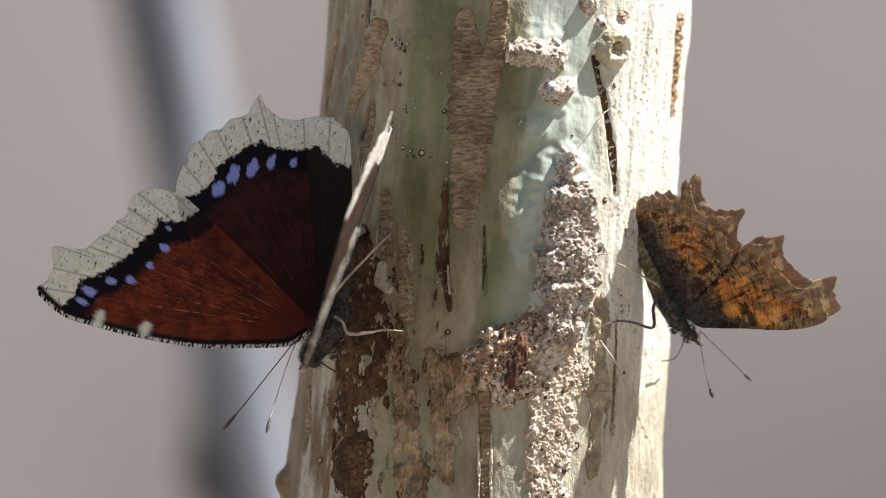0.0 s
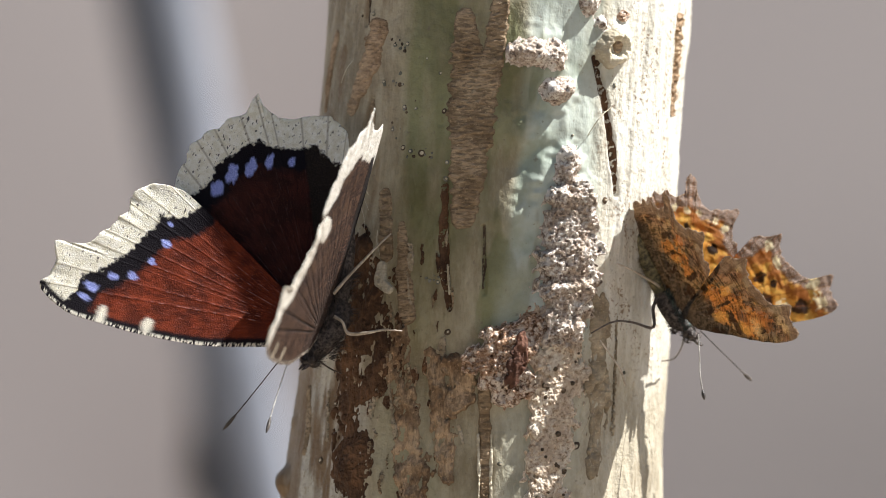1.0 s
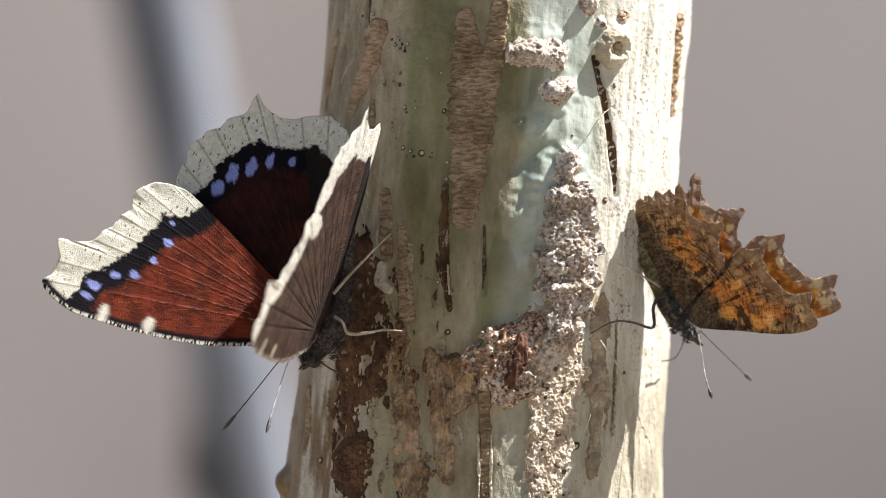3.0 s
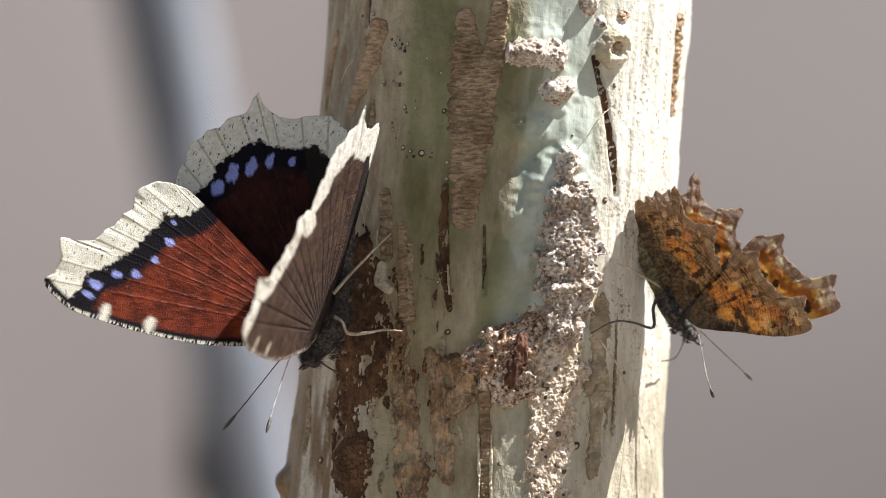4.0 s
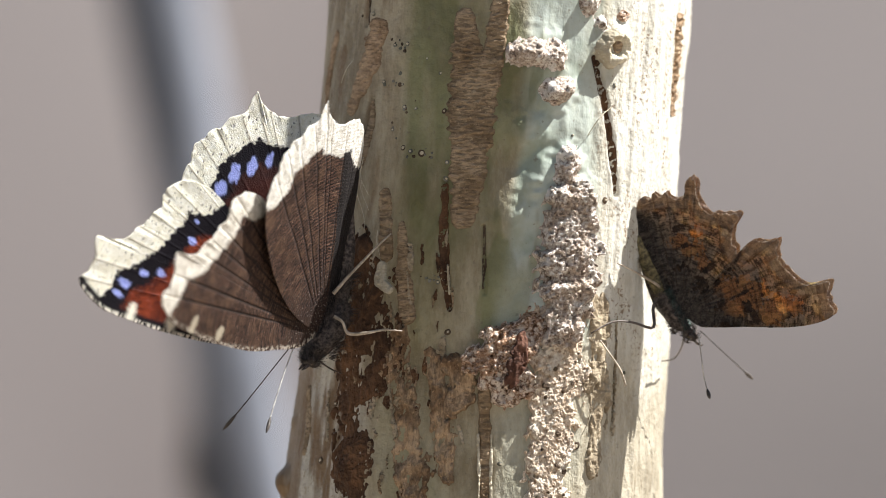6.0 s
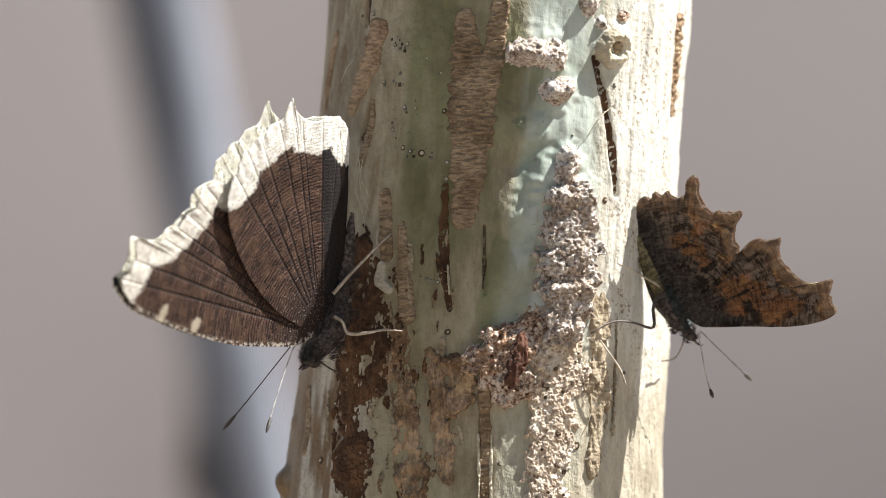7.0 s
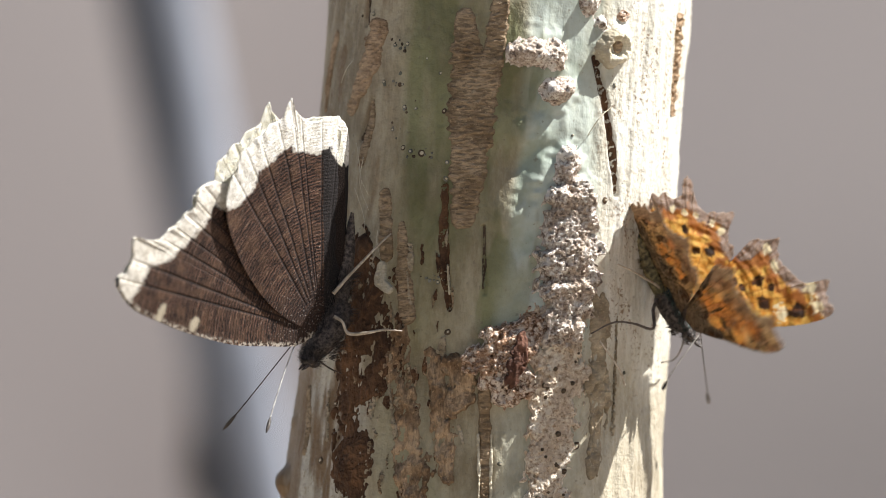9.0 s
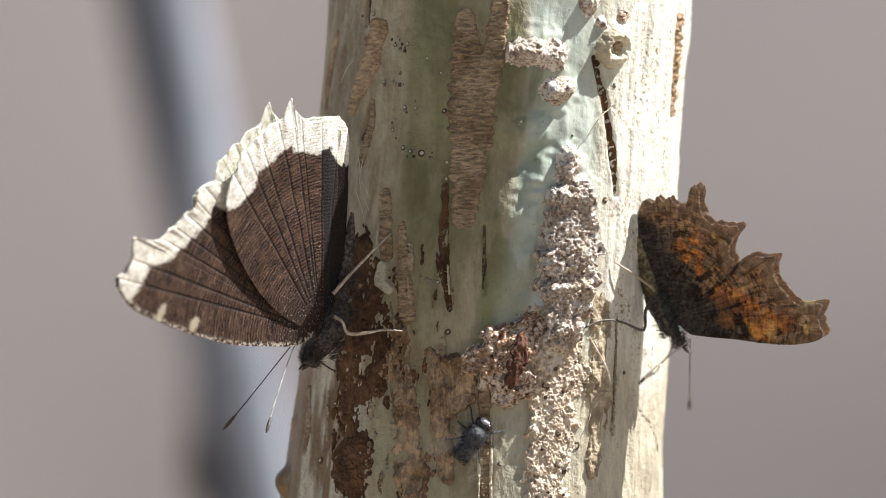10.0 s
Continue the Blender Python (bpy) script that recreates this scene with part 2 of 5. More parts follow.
def to_arc(x, z):
    """Distance round the trunk from its front, from the place across it."""
    return radius(z) * np.arcsin(np.clip((x - axis_x(z)) / radius(z), -1, 1))


def along(path, s, z):
    """For each place on the bark: 1 on the path's middle line, 0 at its half width, negative outside."""
    p = np.array([(to_arc(x, zz), zz, w) for x, zz, w in path], dtype=float)
    if len(p) == 1:
        return 1 - np.hypot(s - p[0, 0], z - p[0, 1]) / p[0, 2]
    best = np.full(np.shape(s), -9.0)
    for a, b in zip(p[:-1], p[1:]):
        d = b[:2] - a[:2]
        t = np.clip(((s - a[0]) * d[0] + (z - a[1]) * d[1]) / (d @ d), 0, 1)
        w = a[2] + (b[2] - a[2]) * t
        best = np.maximum(best, 1 - np.hypot(s - a[0] - t * d[0], z - a[1] - t * d[1]) / w)
    return best


# Bosses and grooves of the smooth bark: path (across, height, half width), depth.
RELIEF = [
    ([(9.6, 5.5, 4.5)], 0.55), ([(11.2, 9.5, 3.5)], 0.5), ([(12.5, 17.0, 3.5)], 0.7), ([(14.59, 11.15, 4)], 0.9), ([(18.13, 12.80, 3.6)], 1.2), ([(11.55, 11.55, 3.2)], -0.5), ([(24.74, 29.27, 4.2)], 1.0),
    ([(13.61, 28.36, 6)], 0.8), ([(16.48, 23.04, 4.5)], 0.7), ([(9.09, -16.30, 8)], 1.1), ([(17.72, 6.64, 7), (16.49, -8.12, 6)], 0.9),
    ([(16.89, 18.53, 6), (9.91, 17.70, 5)], 0.5), ([(25.33, 31.33, 3)], 0.5), ([(-13.07, -31.16, 5)], 0.7),
    ([(22.17, 28.00, 0.8), (23.92, 19.81, 0.8), (25.34, 7.90, 0.6)], -0.8),
    ([(0.25, 9.92, 0.7), (0.16, 0.90, 0.9), (0.90, -8.52, 0.5)], -0.6), ([(-10.55, 36.36, 0.5), (-11.05, 32.65, 0.5)], -0.6),
    ([(-10.21, 21.90, 0.5), (-11.87, 16.15, 0.8)], -0.5), ([(5.82, 3.36, 0.4), (6.06, -6.47, 0.4)], -0.4),
    ([(34.04, 31.55, 0.7), (33.64, 19.97, 0.7)], -0.6), ([(-23.00, -33.96, 3)], 1.6), ([(-21.93, -25.25, 2)], 0.5),
]


def bark_height(s, z):
    h = 0.30 * rough_noise(s / 9, z / 16, 3, 11) + 0.10 * rough_noise(s / 1.6, z / 6.0, 3, 5) + 0.05 * rough_noise(s / 0.5, z / 1.2, 2, 8) * (1 - 0.8 * smooth(s, 0, 3) * smooth(-s, -15, -11) * smooth(z, -14, -8))
    h = h + 0.34 * rough_noise(s / 3.4, z / 4.2, 2, 44, 0.35) * smooth(s, 0, 3) * smooth(-s, -15, -11) * smooth(z, -14, -8) * smooth(-z, -32, -24)
    h = h + 0.20 * smooth(s, 14, 22) * rough_noise(s / 1.1, z / 11, 2, 21)
    for path, depth in RELIEF:
        h = h + depth * smooth(along(path, s, z) + 0.1 * grain(s, z, 4), 0, 0.9)
    return h


TREE_AT = Vector((axis_x(GROUND) * MM, 0, 0))
aspen = tagged(new("aspen_tree"), "slim aspen trunk with greenish cream bark, brown scars and scabby knobs", "tree")
aspen.location = TREE_AT


def on_bark(s, z, h):
    """Points in the tree's space, metres."""
    r, th = radius(z) + h, s / radius(z)
    return np.stack([axis_x(z) + r * np.sin(th) - axis_x(GROUND), -r * np.cos(th), z - GROUND], -1).reshape(-1, 3) * MM


def trunk():
    th = np.concatenate([np.linspace(-1.75, 1.75, 430), np.linspace(1.85, 2 * math.pi - 1.85, 34)])
    z = np.concatenate([np.linspace(GROUND - 20, -48, 70)[:-1], np.linspace(-48, 46, 560), np.linspace(46, 1700, 80)[1:]])
    tt, zz = np.meshgrid(th, z)
    rr = radius(zz)
    wrap = np.where(tt > math.pi, tt - 2 * math.pi, tt)
    ss = rr * wrap
    near = smooth(-np.abs(wrap), -1.95, -1.75)
    hh = bark_height(np.clip(ss, -60, 60), zz) * near
    n1, n2 = rough_noise(ss / 5, zz / 22, 3, 31), rough_noise(ss / 2.2, zz / 9, 3, 32)
    # Green bark; its second term also paints the shade left of the knobs.
    moss_shade = smooth(ss + 2 * n1, -19, -13) * smooth(-ss + 2 * n1, 3.0, 9.0) * (1.0 - 0.65 * smooth(-zz, -14, 0)) + (0.2 + 0.4 * smooth(zz, -6, 4)) * smooth(-ss + 2 * n1, -4, 1) * smooth(ss, -16, -10)
    # Ovals of green that also stand for shade beside crust and knobs.
    moss_shade = moss_shade + 0.95 * smooth(1 - np.hypot((ss - 3.2) / 6.0, (zz + 7.0) / 9.0) + 0.35 * n2, 0, 0.5) + 0.7 * smooth(1 - np.hypot((ss - 1.5) / 4.5, (zz - 24) / 16.0) + 0.35 * n2, 0, 0.5)
    moss_shade = np.clip(moss_shade + 0.6 * smooth(n2, 0.1, 0.6) * smooth(ss, -2, 4) * smooth(-ss, -14, -6) * smooth(zz, -14, -8), 0, 1)
    bloom = smooth(ss + 2 * n1, 0.5, 5) * smooth(-ss + 2 * n2, -19, -11) * (1 - 0.6 * moss_shade) * (1 - 0.65 * smooth(-zz, 10, 18))
    # Cream fades low down: soft brown streaks, and the small butterfly's shadow as colour.
    cream = smooth(ss + n1, 12, 20) * (1 - 0.75 * smooth(-zz + 4 * n1, 10, 24)) + 0.6 * smooth(-ss + 1.5 * n2, 16, 21) * smooth(-zz, 8, 16)
    moss_shade = np.clip(moss_shade * (0.9 + 0.3 * n2), 0, 1)
    stain = 0.8 * smooth(n2 + 0.4 * n1 - 0.12 * (ss + 21), 0.55, 1.1) * smooth(-zz, -14, 6) + (0.7 - 0.45 * smooth(-zz, 8, 16)) * smooth(n2, 0.3, 0.8) * smooth(-ss, 14, 22)
    return mesh_object("trunk", on_bark(ss, zz, hh), sheet_faces(len(z), len(th), True), M_BARK, aspen,
                       attrs={"moss_shade": moss_shade.ravel(), "bloom": bloom.ravel(), "cream": cream.ravel(), "stain": np.clip(stain, 0, 1).ravel()})


trunk()
PATCHES = [0]


def patch(name, label, path, mat, height, rough, ragged=0.25, grain_mm=0.55, dome=False, step=0.14, hollow=0.0, stretch=1.0, rocky=False):
    """A raised piece of bark that follows a path over the trunk, with a ragged outline that sinks into the bark."""
    PATCHES[0] += 1
    seed = 100 + 7 * PATCHES[0]
    p = np.array([(to_arc(x, z), z, w) for x, z, w in path])
    lo, hi = (p[:, :2] - p[:, 2:] * 1.4).min(0), (p[:, :2] + p[:, 2:] * 1.4).max(0)
    s, z = np.meshgrid(np.arange(lo[0], hi[0], step), np.arange(lo[1], hi[1], step))
    m = along(path, s, z) + ragged * rough_noise(s / 2.0, z / (2.0 * stretch), 3, seed) + 0.5 * ragged * grain(s / 0.4, z / 0.6, seed + 3)
    inside = np.clip(m, 0, 1)
    body = (smooth(m, 0, 1.0) if dome else smooth(m, 0.0, 0.22)) * height
    lumps = rough_noise(s / grain_mm, z / (grain_mm * stretch), 3, seed + 5, 0.6)
    if rocky:
        wx, wz = s + 0.25 * grain(s / 0.6, z / 0.6, seed + 2), z + 0.25 * grain(s / 0.6, z / 0.6, seed + 4)
        uneven = 0.55 + 0.75 * rough_noise(s / (3.2 * grain_mm), z / (4.0 * grain_mm), 2, seed + 15)
        wx, wz = wx + 0.5 * grain(s / 1.7, z / 2.3, seed + 6), wz + 0.7 * grain(s / 2.1, z / 1.9, seed + 7)
        lumps = 0.75 * lumps + 1.3 * rough_noise(s / (3.6 * grain_mm), z / (4.6 * grain_mm), 3, seed + 18) + uneven * (0.6 * grains(wx / (1.9 * grain_mm), wz / (2.4 * grain_mm), seed + 9) + 0.3 * grains(wx / (0.75 * grain_mm), wz / (0.75 * grain_mm), seed + 12))
    h = bark_height(s, z) + body + rough * lumps * smooth(m, 0.02, 0.35) - hollow * smooth(m, 0.35, 0.8) + np.where(m < 0, m * 0.6 - 0.05, 0)
    verts, faces = on_bark(s, z, h), sheet_faces(*s.shape)
    keep = (m.ravel()[faces] > -0.18).all(1)
    faces = faces[keep]
    used, inv = np.unique(faces, return_inverse=True)
    return mesh_object(name, verts[used], inv.reshape(-1, 4), mat, aspen, label, attrs={"rim": np.exp(-(m.ravel()[used] / 0.13) ** 2)})


# Brown corky scars
SCAR = "brown corky bark scar with fine cross ridges"
patch("bark_scar", SCAR, [(3.2, 33.6, 1.5), (3.4, 29.0, 2.3), (4.2, 23.0, 3.6), (4.2, 18.0, 3.5), (3.6, 11.0, 2.7), (3.0, 4.6, 1.8)], M_SCAR, 0.30, 0.16, 0.13, stretch=0.35, grain_mm=0.7)
patch("bark_scar", SCAR, [(8.3, 35.4, 1.4), (7.5, 29.5, 1.6), (6.4, 24.0, 2.0), (5.4, 20.0, 1.6)], M_SCAR, 0.34, 0.16, 0.14, stretch=0.35, grain_mm=0.7)
patch("bark_scar", SCAR, [(-9.4, 31.6, 2.0), (-10.5, 27.27, 2.0), (-12.0, 23.4, 1.6), (-13.2, 20.2, 0.8)], M_SCAR_PALE, 0.28, 0.15, 0.2, stretch=0.5)
patch("bark_scar", SCAR, [(-10.21, 21.49, 0.5), (-10.62, 17.79, 1.1), (-11.86, 12.44, 0.6)], M_SCAR, 0.2, 0.1, 0.2)
patch("bark_scar", SCAR, [(-8.47, 7.89, 1.1), (-8.38, 3.37, 1.2), (-8.22, -0.74, 1.2)], M_SCAR, 0.3, 0.12, 0.15, stretch=0.5)
patch("bark_scar", SCAR, [(-5.99, 3.53, 0.6), (-5.75, -2.38, 1.2), (-5.09, -9.76, 1.3)], M_SCAR, 0.3, 0.12, 0.15, stretch=0.5)
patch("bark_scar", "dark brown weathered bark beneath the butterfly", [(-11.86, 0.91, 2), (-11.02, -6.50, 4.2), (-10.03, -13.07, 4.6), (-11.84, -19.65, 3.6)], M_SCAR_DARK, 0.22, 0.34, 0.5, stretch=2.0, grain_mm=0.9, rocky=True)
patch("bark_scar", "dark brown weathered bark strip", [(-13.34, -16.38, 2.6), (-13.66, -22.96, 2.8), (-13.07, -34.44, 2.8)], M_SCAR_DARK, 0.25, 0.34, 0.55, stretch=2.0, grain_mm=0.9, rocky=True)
patch("bark_scar", SCAR, [(-6.90, -12.23, 1.6), (-5.91, -19.61, 2), (-4.92, -27.79, 2.3), (-3.44, -36.13, 2.5), (-2.78, -40.87, 2.6)], M_SCAR_LOW, 0.25, 0.42, 0.55, stretch=2.2, grain_mm=0.6, rocky=True)
patch("bark_scar", SCAR, [(-1.97, -14.67, 1.2), (-0.74, -20.41, 2), (0.08, -26.95, 1.9), (0.66, -33.49, 0.8)], M_SCAR_LOW, 0.25, 0.42, 0.55, stretch=2.2, grain_mm=0.6, rocky=True)
patch("bark_scar", "brown bark strip with pale lips", [(5.98, -20.40, 0.9), (6.14, -27.76, 0.9), (6.06, -40.03, 0.9)], M_SCAR, 0.35, 0.15, 0.25)
patch("bark_scar", SCAR, [(-19.79, -20.62, 0.8), (-19.77, -26.38, 0.9), (-20.18, -29.69, 0.6)], M_SCAR, 0.15, 0.1, 0.3, stretch=3)
patch("bark_scar", "rough grey-brown bark strip", [(23.02, -8.14, 1.4), (22.86, -16.36, 1.9), (22.03, -26.22, 1.9), (21.53, -32.79, 1.2)], M_LIP, 0.25, 0.3, 0.55, stretch=2.5, grain_mm=0.7, rocky=True)
patch("bark_scar", SCAR, [(34.47, 34.05, 0.6), (34.14, 27.43, 1.2), (33.64, 19.97, 0.6)], M_SCAR_PALE, 0.4, 0.3, 0.35)
patch("bark_scar", SCAR, [(-15.41, 31.56, 0.9), (-16.50, 25.79, 1.2), (-17.09, 20.82, 0.9)], M_SCAR_PALE, 0.2, 0.15, 0.3, stretch=4)
# Cracks
CRACK = "narrow dark crack in the bark"
patch("bark_crack", CRACK, [(22.17, 27.59, 0.5), (23.67, 20.63, 0.6), (24.84, 14.06, 0.5), (25.34, 8.15, 0.3)], M_SCAR_DARK, 0.05, 0.10, 0.25, step=0.1)
patch("bark_crack", CRACK, [(0.25, 9.10, 0.5), (0.08, 0.90, 0.75), (0.33, -4.84, 0.7), (0.98, -8.77, 0.35)], M_SCAR_DARK, 0.10, 0.15, 0.25)
patch("bark_crack", CRACK, [(-10.55, 37.18, 0.3), (-10.72, 33.06, 0.4)], M_PIT, 0.05, 0.08, 0.2, step=0.09)
patch("bark_crack", CRACK, [(-10.13, 22.15, 0.25), (-10.87, 18.61, 0.45), (-11.87, 16.15, 0.5)], M_PIT, 0.05, 0.1, 0.2, step=0.09)
patch("bark_crack", CRACK, [(5.98, 3.36, 0.2), (5.98, -2.38, 0.3), (5.82, -5.65, 0.2)], M_PIT, 0.04, 0.06, 0.25, step=0.09)
# Scabby knobs
KNOB = "pale scabby knob of granular bark"
patch("bark_knob", KNOB, [(11.56, 28.60, 2.3), (15.66, 28.12, 2.5)], M_CRUST, 2.1, 0.40, 0.22, dome=True, step=0.10, rocky=True)
patch("bark_knob", KNOB, [(15.74, 22.88, 1.9), (17.06, 23.37, 2)], M_CRUST, 2.4, 0.32, 0.2, dome=True, step=0.10, rocky=True)
patch("bark_knob", KNOB, [(17.88, 13.21, 2), (17.55, 10.34, 1.9)], M_CRUST, 1.7, 0.36, 0.22, dome=True, step=0.10, rocky=True)
patch("bark_knob", KNOB, [(21.43, 35.55, 1.8)], M_CRUST, 1.5, 0.35, 0.2, dome=True, step=0.11)
patch("bark_knob", KNOB, [(23.00, 32.86, 1.4)], M_CRUST, 1.2, 0.3, 0.2, dome=True, step=0.11)
patch("bark_knob", "dark pitted bark spot", [(26.24, 33.81, 1)], M_CRUST_RED, 0.5, 0.2, 0.25, step=0.11)
patch("branch_scar", "cream ringed scar of a lost twig with a hollow", [(24.66, 29.35, 3)], M_PALE_FLAKE, 1.3, 0.12, 0.12, hollow=1.5, step=0.11)
patch("branch_scar", "brown hollow of a lost twig", [(25.16, 29.68, 1.5)], M_SCAR, 0.2, 0.1, 0.15, step=0.11)
patch("bark_crust", "large pale crust of granular bark", [(18.05, 6.15, 3.7), (17.89, 0.90, 4.7), (17.97, -5.66, 4.6), (16.90, -10.99, 3.6)], M_CRUST, 2.5, 0.46, 0.28, step=0.09, grain_mm=0.42, rocky=True)
patch("bark_crust", "sandy granular bark crust", [(16.6, -11.40, 3.8), (16.70, -17.15, 4.6), (16.0, -22.88, 3.9), (15.3, -29.43, 3.1), (15.5, -40.09, 3.1)], M_CRUST_SAND, 0.6, 0.15, 0.45, step=0.08, grain_mm=0.25, rocky=True)
patch("bark_crust", "dark red-brown scab with glistening grains", [(4.75, -16.30, 2.2), (8.68, -14.83, 4.2), (12.38, -11.80, 2.8)], M_CRUST_RED, 1.4, 0.52, 0.25, step=0.105, grain_mm=0.5, rocky=True)
patch("bark_crust", "dark red-brown scab with glistening grains", [(7.86, -17.94, 3), (11.14, -19.58, 2.8), (9.09, -21.22, 2)], M_CRUST_RED, 1.3, 0.50, 0.25, step=0.105, grain_mm=0.5, rocky=True)
patch("bark_crust", "lumpy brown bark beside the scab", [(0.49, -16.31, 1.6), (3.36, -17.53, 2.6), (2.29, -22.04, 2.2)], M_SCAR_LOW, 0.6, 0.35, 0.35, step=0.12, grain_mm=0.9, rocky=True)
patch("bark_crust", "red-brown smooth heart of the scab", [(11.0, -12.6, 1.1), (10.2, -16.0, 1.8), (9.5, -19.0, 1.3)], M_HEART, 2.3, 0.25, 0.4, step=0.12, stretch=3.0)
patch("bark_knot", "dark brown round knot", [(-12.83, -29.52, 3), (-13.32, -32.39, 3.4)], M_SCAR_DARK, 0.9, 0.3, 0.2, dome=True)
# Pale torn flakes of bark
FLAKE = "pale torn flake of thin bark"
patch("bark_flake", FLAKE, [(-8.79, -2.38, 0.7), (-9.04, -4.85, 1), (-7.72, -5.83, 0.7)], M_PALE_FLAKE, 0.5, 0.08, 0.15, step=0.1)
patch("bark_flake", FLAKE, [(-9.61, -16.35, 0.3), (-9.61, -20.45, 0.25)], M_LIP, 0.35, 0.1, 0.4, step=0.1)
patch("bark_flake", FLAKE, [(0.66, -2.38, 0.2), (0.90, -6.47, 0.25)], M_PALE_FLAKE, 0.5, 0.06, 0.15, step=0.08)
patch("bark_flake", FLAKE, [(-5.09, -3.20, 0.2), (-4.59, -8.12, 0.25)], M_LIP, 0.35, 0.1, 0.4, step=0.1)
patch("bark_flake", FLAKE, [(2.29, -25.72, 0.3), (2.95, -28.17, 0.25)], M_LIP, 0.3, 0.1, 0.5, step=0.1)
patch("bark_flake", FLAKE, [(5.08, -26.94, 0.25), (5.24, -33.49, 0.25), (5.08, -37.58, 0.2)], M_PALE_FLAKE, 0.5, 0.1, 0.3, step=0.1)
patch("bark_flake", FLAKE, [(6.96, -26.95, 0.25), (6.88, -33.49, 0.25), (6.88, -37.58, 0.2)], M_PALE_FLAKE, 0.5, 0.1, 0.3, step=0.1)
# Chips and shreds of weathered bark on the shaded flank
chips = random.Random(12)
for k in range(70):
    x, z = (-6.89, -17.97)
    x, z = x + chips.uniform(-8.5, 9.0), z + chips.uniform(-19, 21)
    if z > 4 and x > -5:
        continue
    long = chips.uniform(0.5, 3.2)
    w = chips.uniform(0.18, 0.6)
    kind = chips.choice([M_SCAR, M_SCAR, M_SCAR_DARK, M_SCAR_DARK, M_LIP])
    lean = chips.uniform(-0.5, 0.5)
    patch("bark_chip", "weathered chip of brown bark", [(x, z + long / 2, 0.6 * w), (x + lean, z, w), (x + lean * 0.5, z - long / 2, 0.5 * w)], kind, chips.uniform(0.12, 0.35), 0.2, 0.6, grain_mm=0.4, step=0.1)
# Dark flecks in loose clusters on the green bark
for cx, cz, n in [(-6.50, 29.84, 9), (-6.91, 24.25, 8), (-3.78, 14.04, 12), (-5.09, 20.62, 5), (-7.73, 17.51, 4), (-1.15, -4.43, 7), (-10.63, 34.71, 4)]:
    for k in range(n):
        patch("lenticel", "small dark pore in the bark", [(cx + chips.gauss(0, 1.1), cz + chips.gauss(0, 0.55), chips.uniform(0.12, 0.26))], chips.choice([M_PIT, M_PORE, M_PORE]), 0.10, 0.05, 0.5, step=0.06)
# Pale raised lips along the scars
LIP = "pale raised lip of bark beside a scar"
for path in ([(-7.72, -19.62, 0.22), (-6.89, -26.99, 0.28)], [(-16.58, -20.54, 0.25), (-16.82, -27.95, 0.3)], [(13.11, -29.42, 0.25), (13.60, -37.61, 0.3)], [(25.36, -9.80, 0.2), (25.20, -18.03, 0.3), (24.70, -27.09, 0.2)]):
    patch("bark_lip", LIP, path, M_LIP, 0.3, 0.2, 0.6, step=0.1, grain_mm=0.5)
# Lenticels: small dark ringed pores
for x, z, w in [(-5.91, 14.70, 0.55), (-3.20, 13.87, 0.6), (-0.33, 25.51, 0.4), (0.16, 20.01, 0.5), (0.49, 12.54, 0.45), (0.33, 10.17, 0.45), (-5.67, 20.62, 0.35),
                (-4.02, 20.44, 0.35), (-5.92, 23.91, 0.35), (-8.56, 24.35, 0.4), (-2.22, 27.66, 0.3), (-6.91, 29.69, 0.4), (-5.09, 29.83, 0.4), (-7.48, 17.35, 0.35),
                (-4.84, 14.20, 0.4), (-9.97, 34.28, 0.4), (-0.74, -4.84, 0.4), (0.66, -12.05, 0.5), (25.00, 23.76, 0.42), (18.71, 16.49, 0.35),
                (8.27, -31.20, 0.45), (-17.82, -30.85, 0.7), (-15.58, -22.58, 0.5), (19.21, -28.65, 0.7), (26.46, -18.05, 0.4), (23.68, 7.07, 0.5), (7.05, 23.03, 0.4)]:
    patch("lenticel", "small dark pore with a pale heart in the bark", [(x, z, 0.85 * w)], M_PORE if w < 0.5 else M_PIT, 0.14, 0.05, 0.3, step=0.07)
    patch("lenticel", "pale heart of a pore", [(x + 0.05, z + 0.05, 0.45 * w)], M_PALE_FLAKE, 0.26, 0.04, 0.25, step=0.06)
# Round pits in the sandy crust
for k in range(22):
    z = chips.uniform(-38, -13)
    patch("bark_pit", "small round pit in the crust", [(float(np.interp(z, (-40, -29, -17), (15.4, 15.1, 16.9))) + chips.uniform(-2.4, 2.4), z, chips.uniform(0.25, 0.5))], M_PIT, 0.85, 0.1, 0.3, step=0.08)


# Loose bark fibres
for path in ([(-14.85, -16, 24.25), (-14.18, -17.5, 26.05), (-13.02, -18, 27.69)], [(-9.53, -23, 2.71), (-9.60, -24, 0.90), (-9.19, -24.5, -0.90)],
             [(-10.85, -22.5, 7.89), (-11.83, -22, 9.94), (-12.18, -20.5, 11.60)], [(21.01, -24.5, 16.49), (22.80, -25, 19.11), (24.48, -22.5, 20.62)],
             [(20.18, -25, -26.99), (21.16, -25, -24.94), (21.50, -24.5, -23.71)],
             [(-12.6, -19.5, 15.5), (-12.0, -20.5, 11.0), (-11.6, -21, 7.2)], [(-11.6, -20.3, 13.4), (-12.1, -20.3, 9.5), (-10.8, -21.5, 5.6)], [(-12.9, -19.2, 9.0), (-11.6, -20.8, 5.0), (-11.4, -21.2, 2.6)]):
    tube("bark_fibre", [(x - axis_x(GROUND), y, z - GROUND) for x, y, z in path], [0.06, 0.07, 0.03], M_PALE_FLAKE, aspen, "thin pale loose fibre", 6, 16)


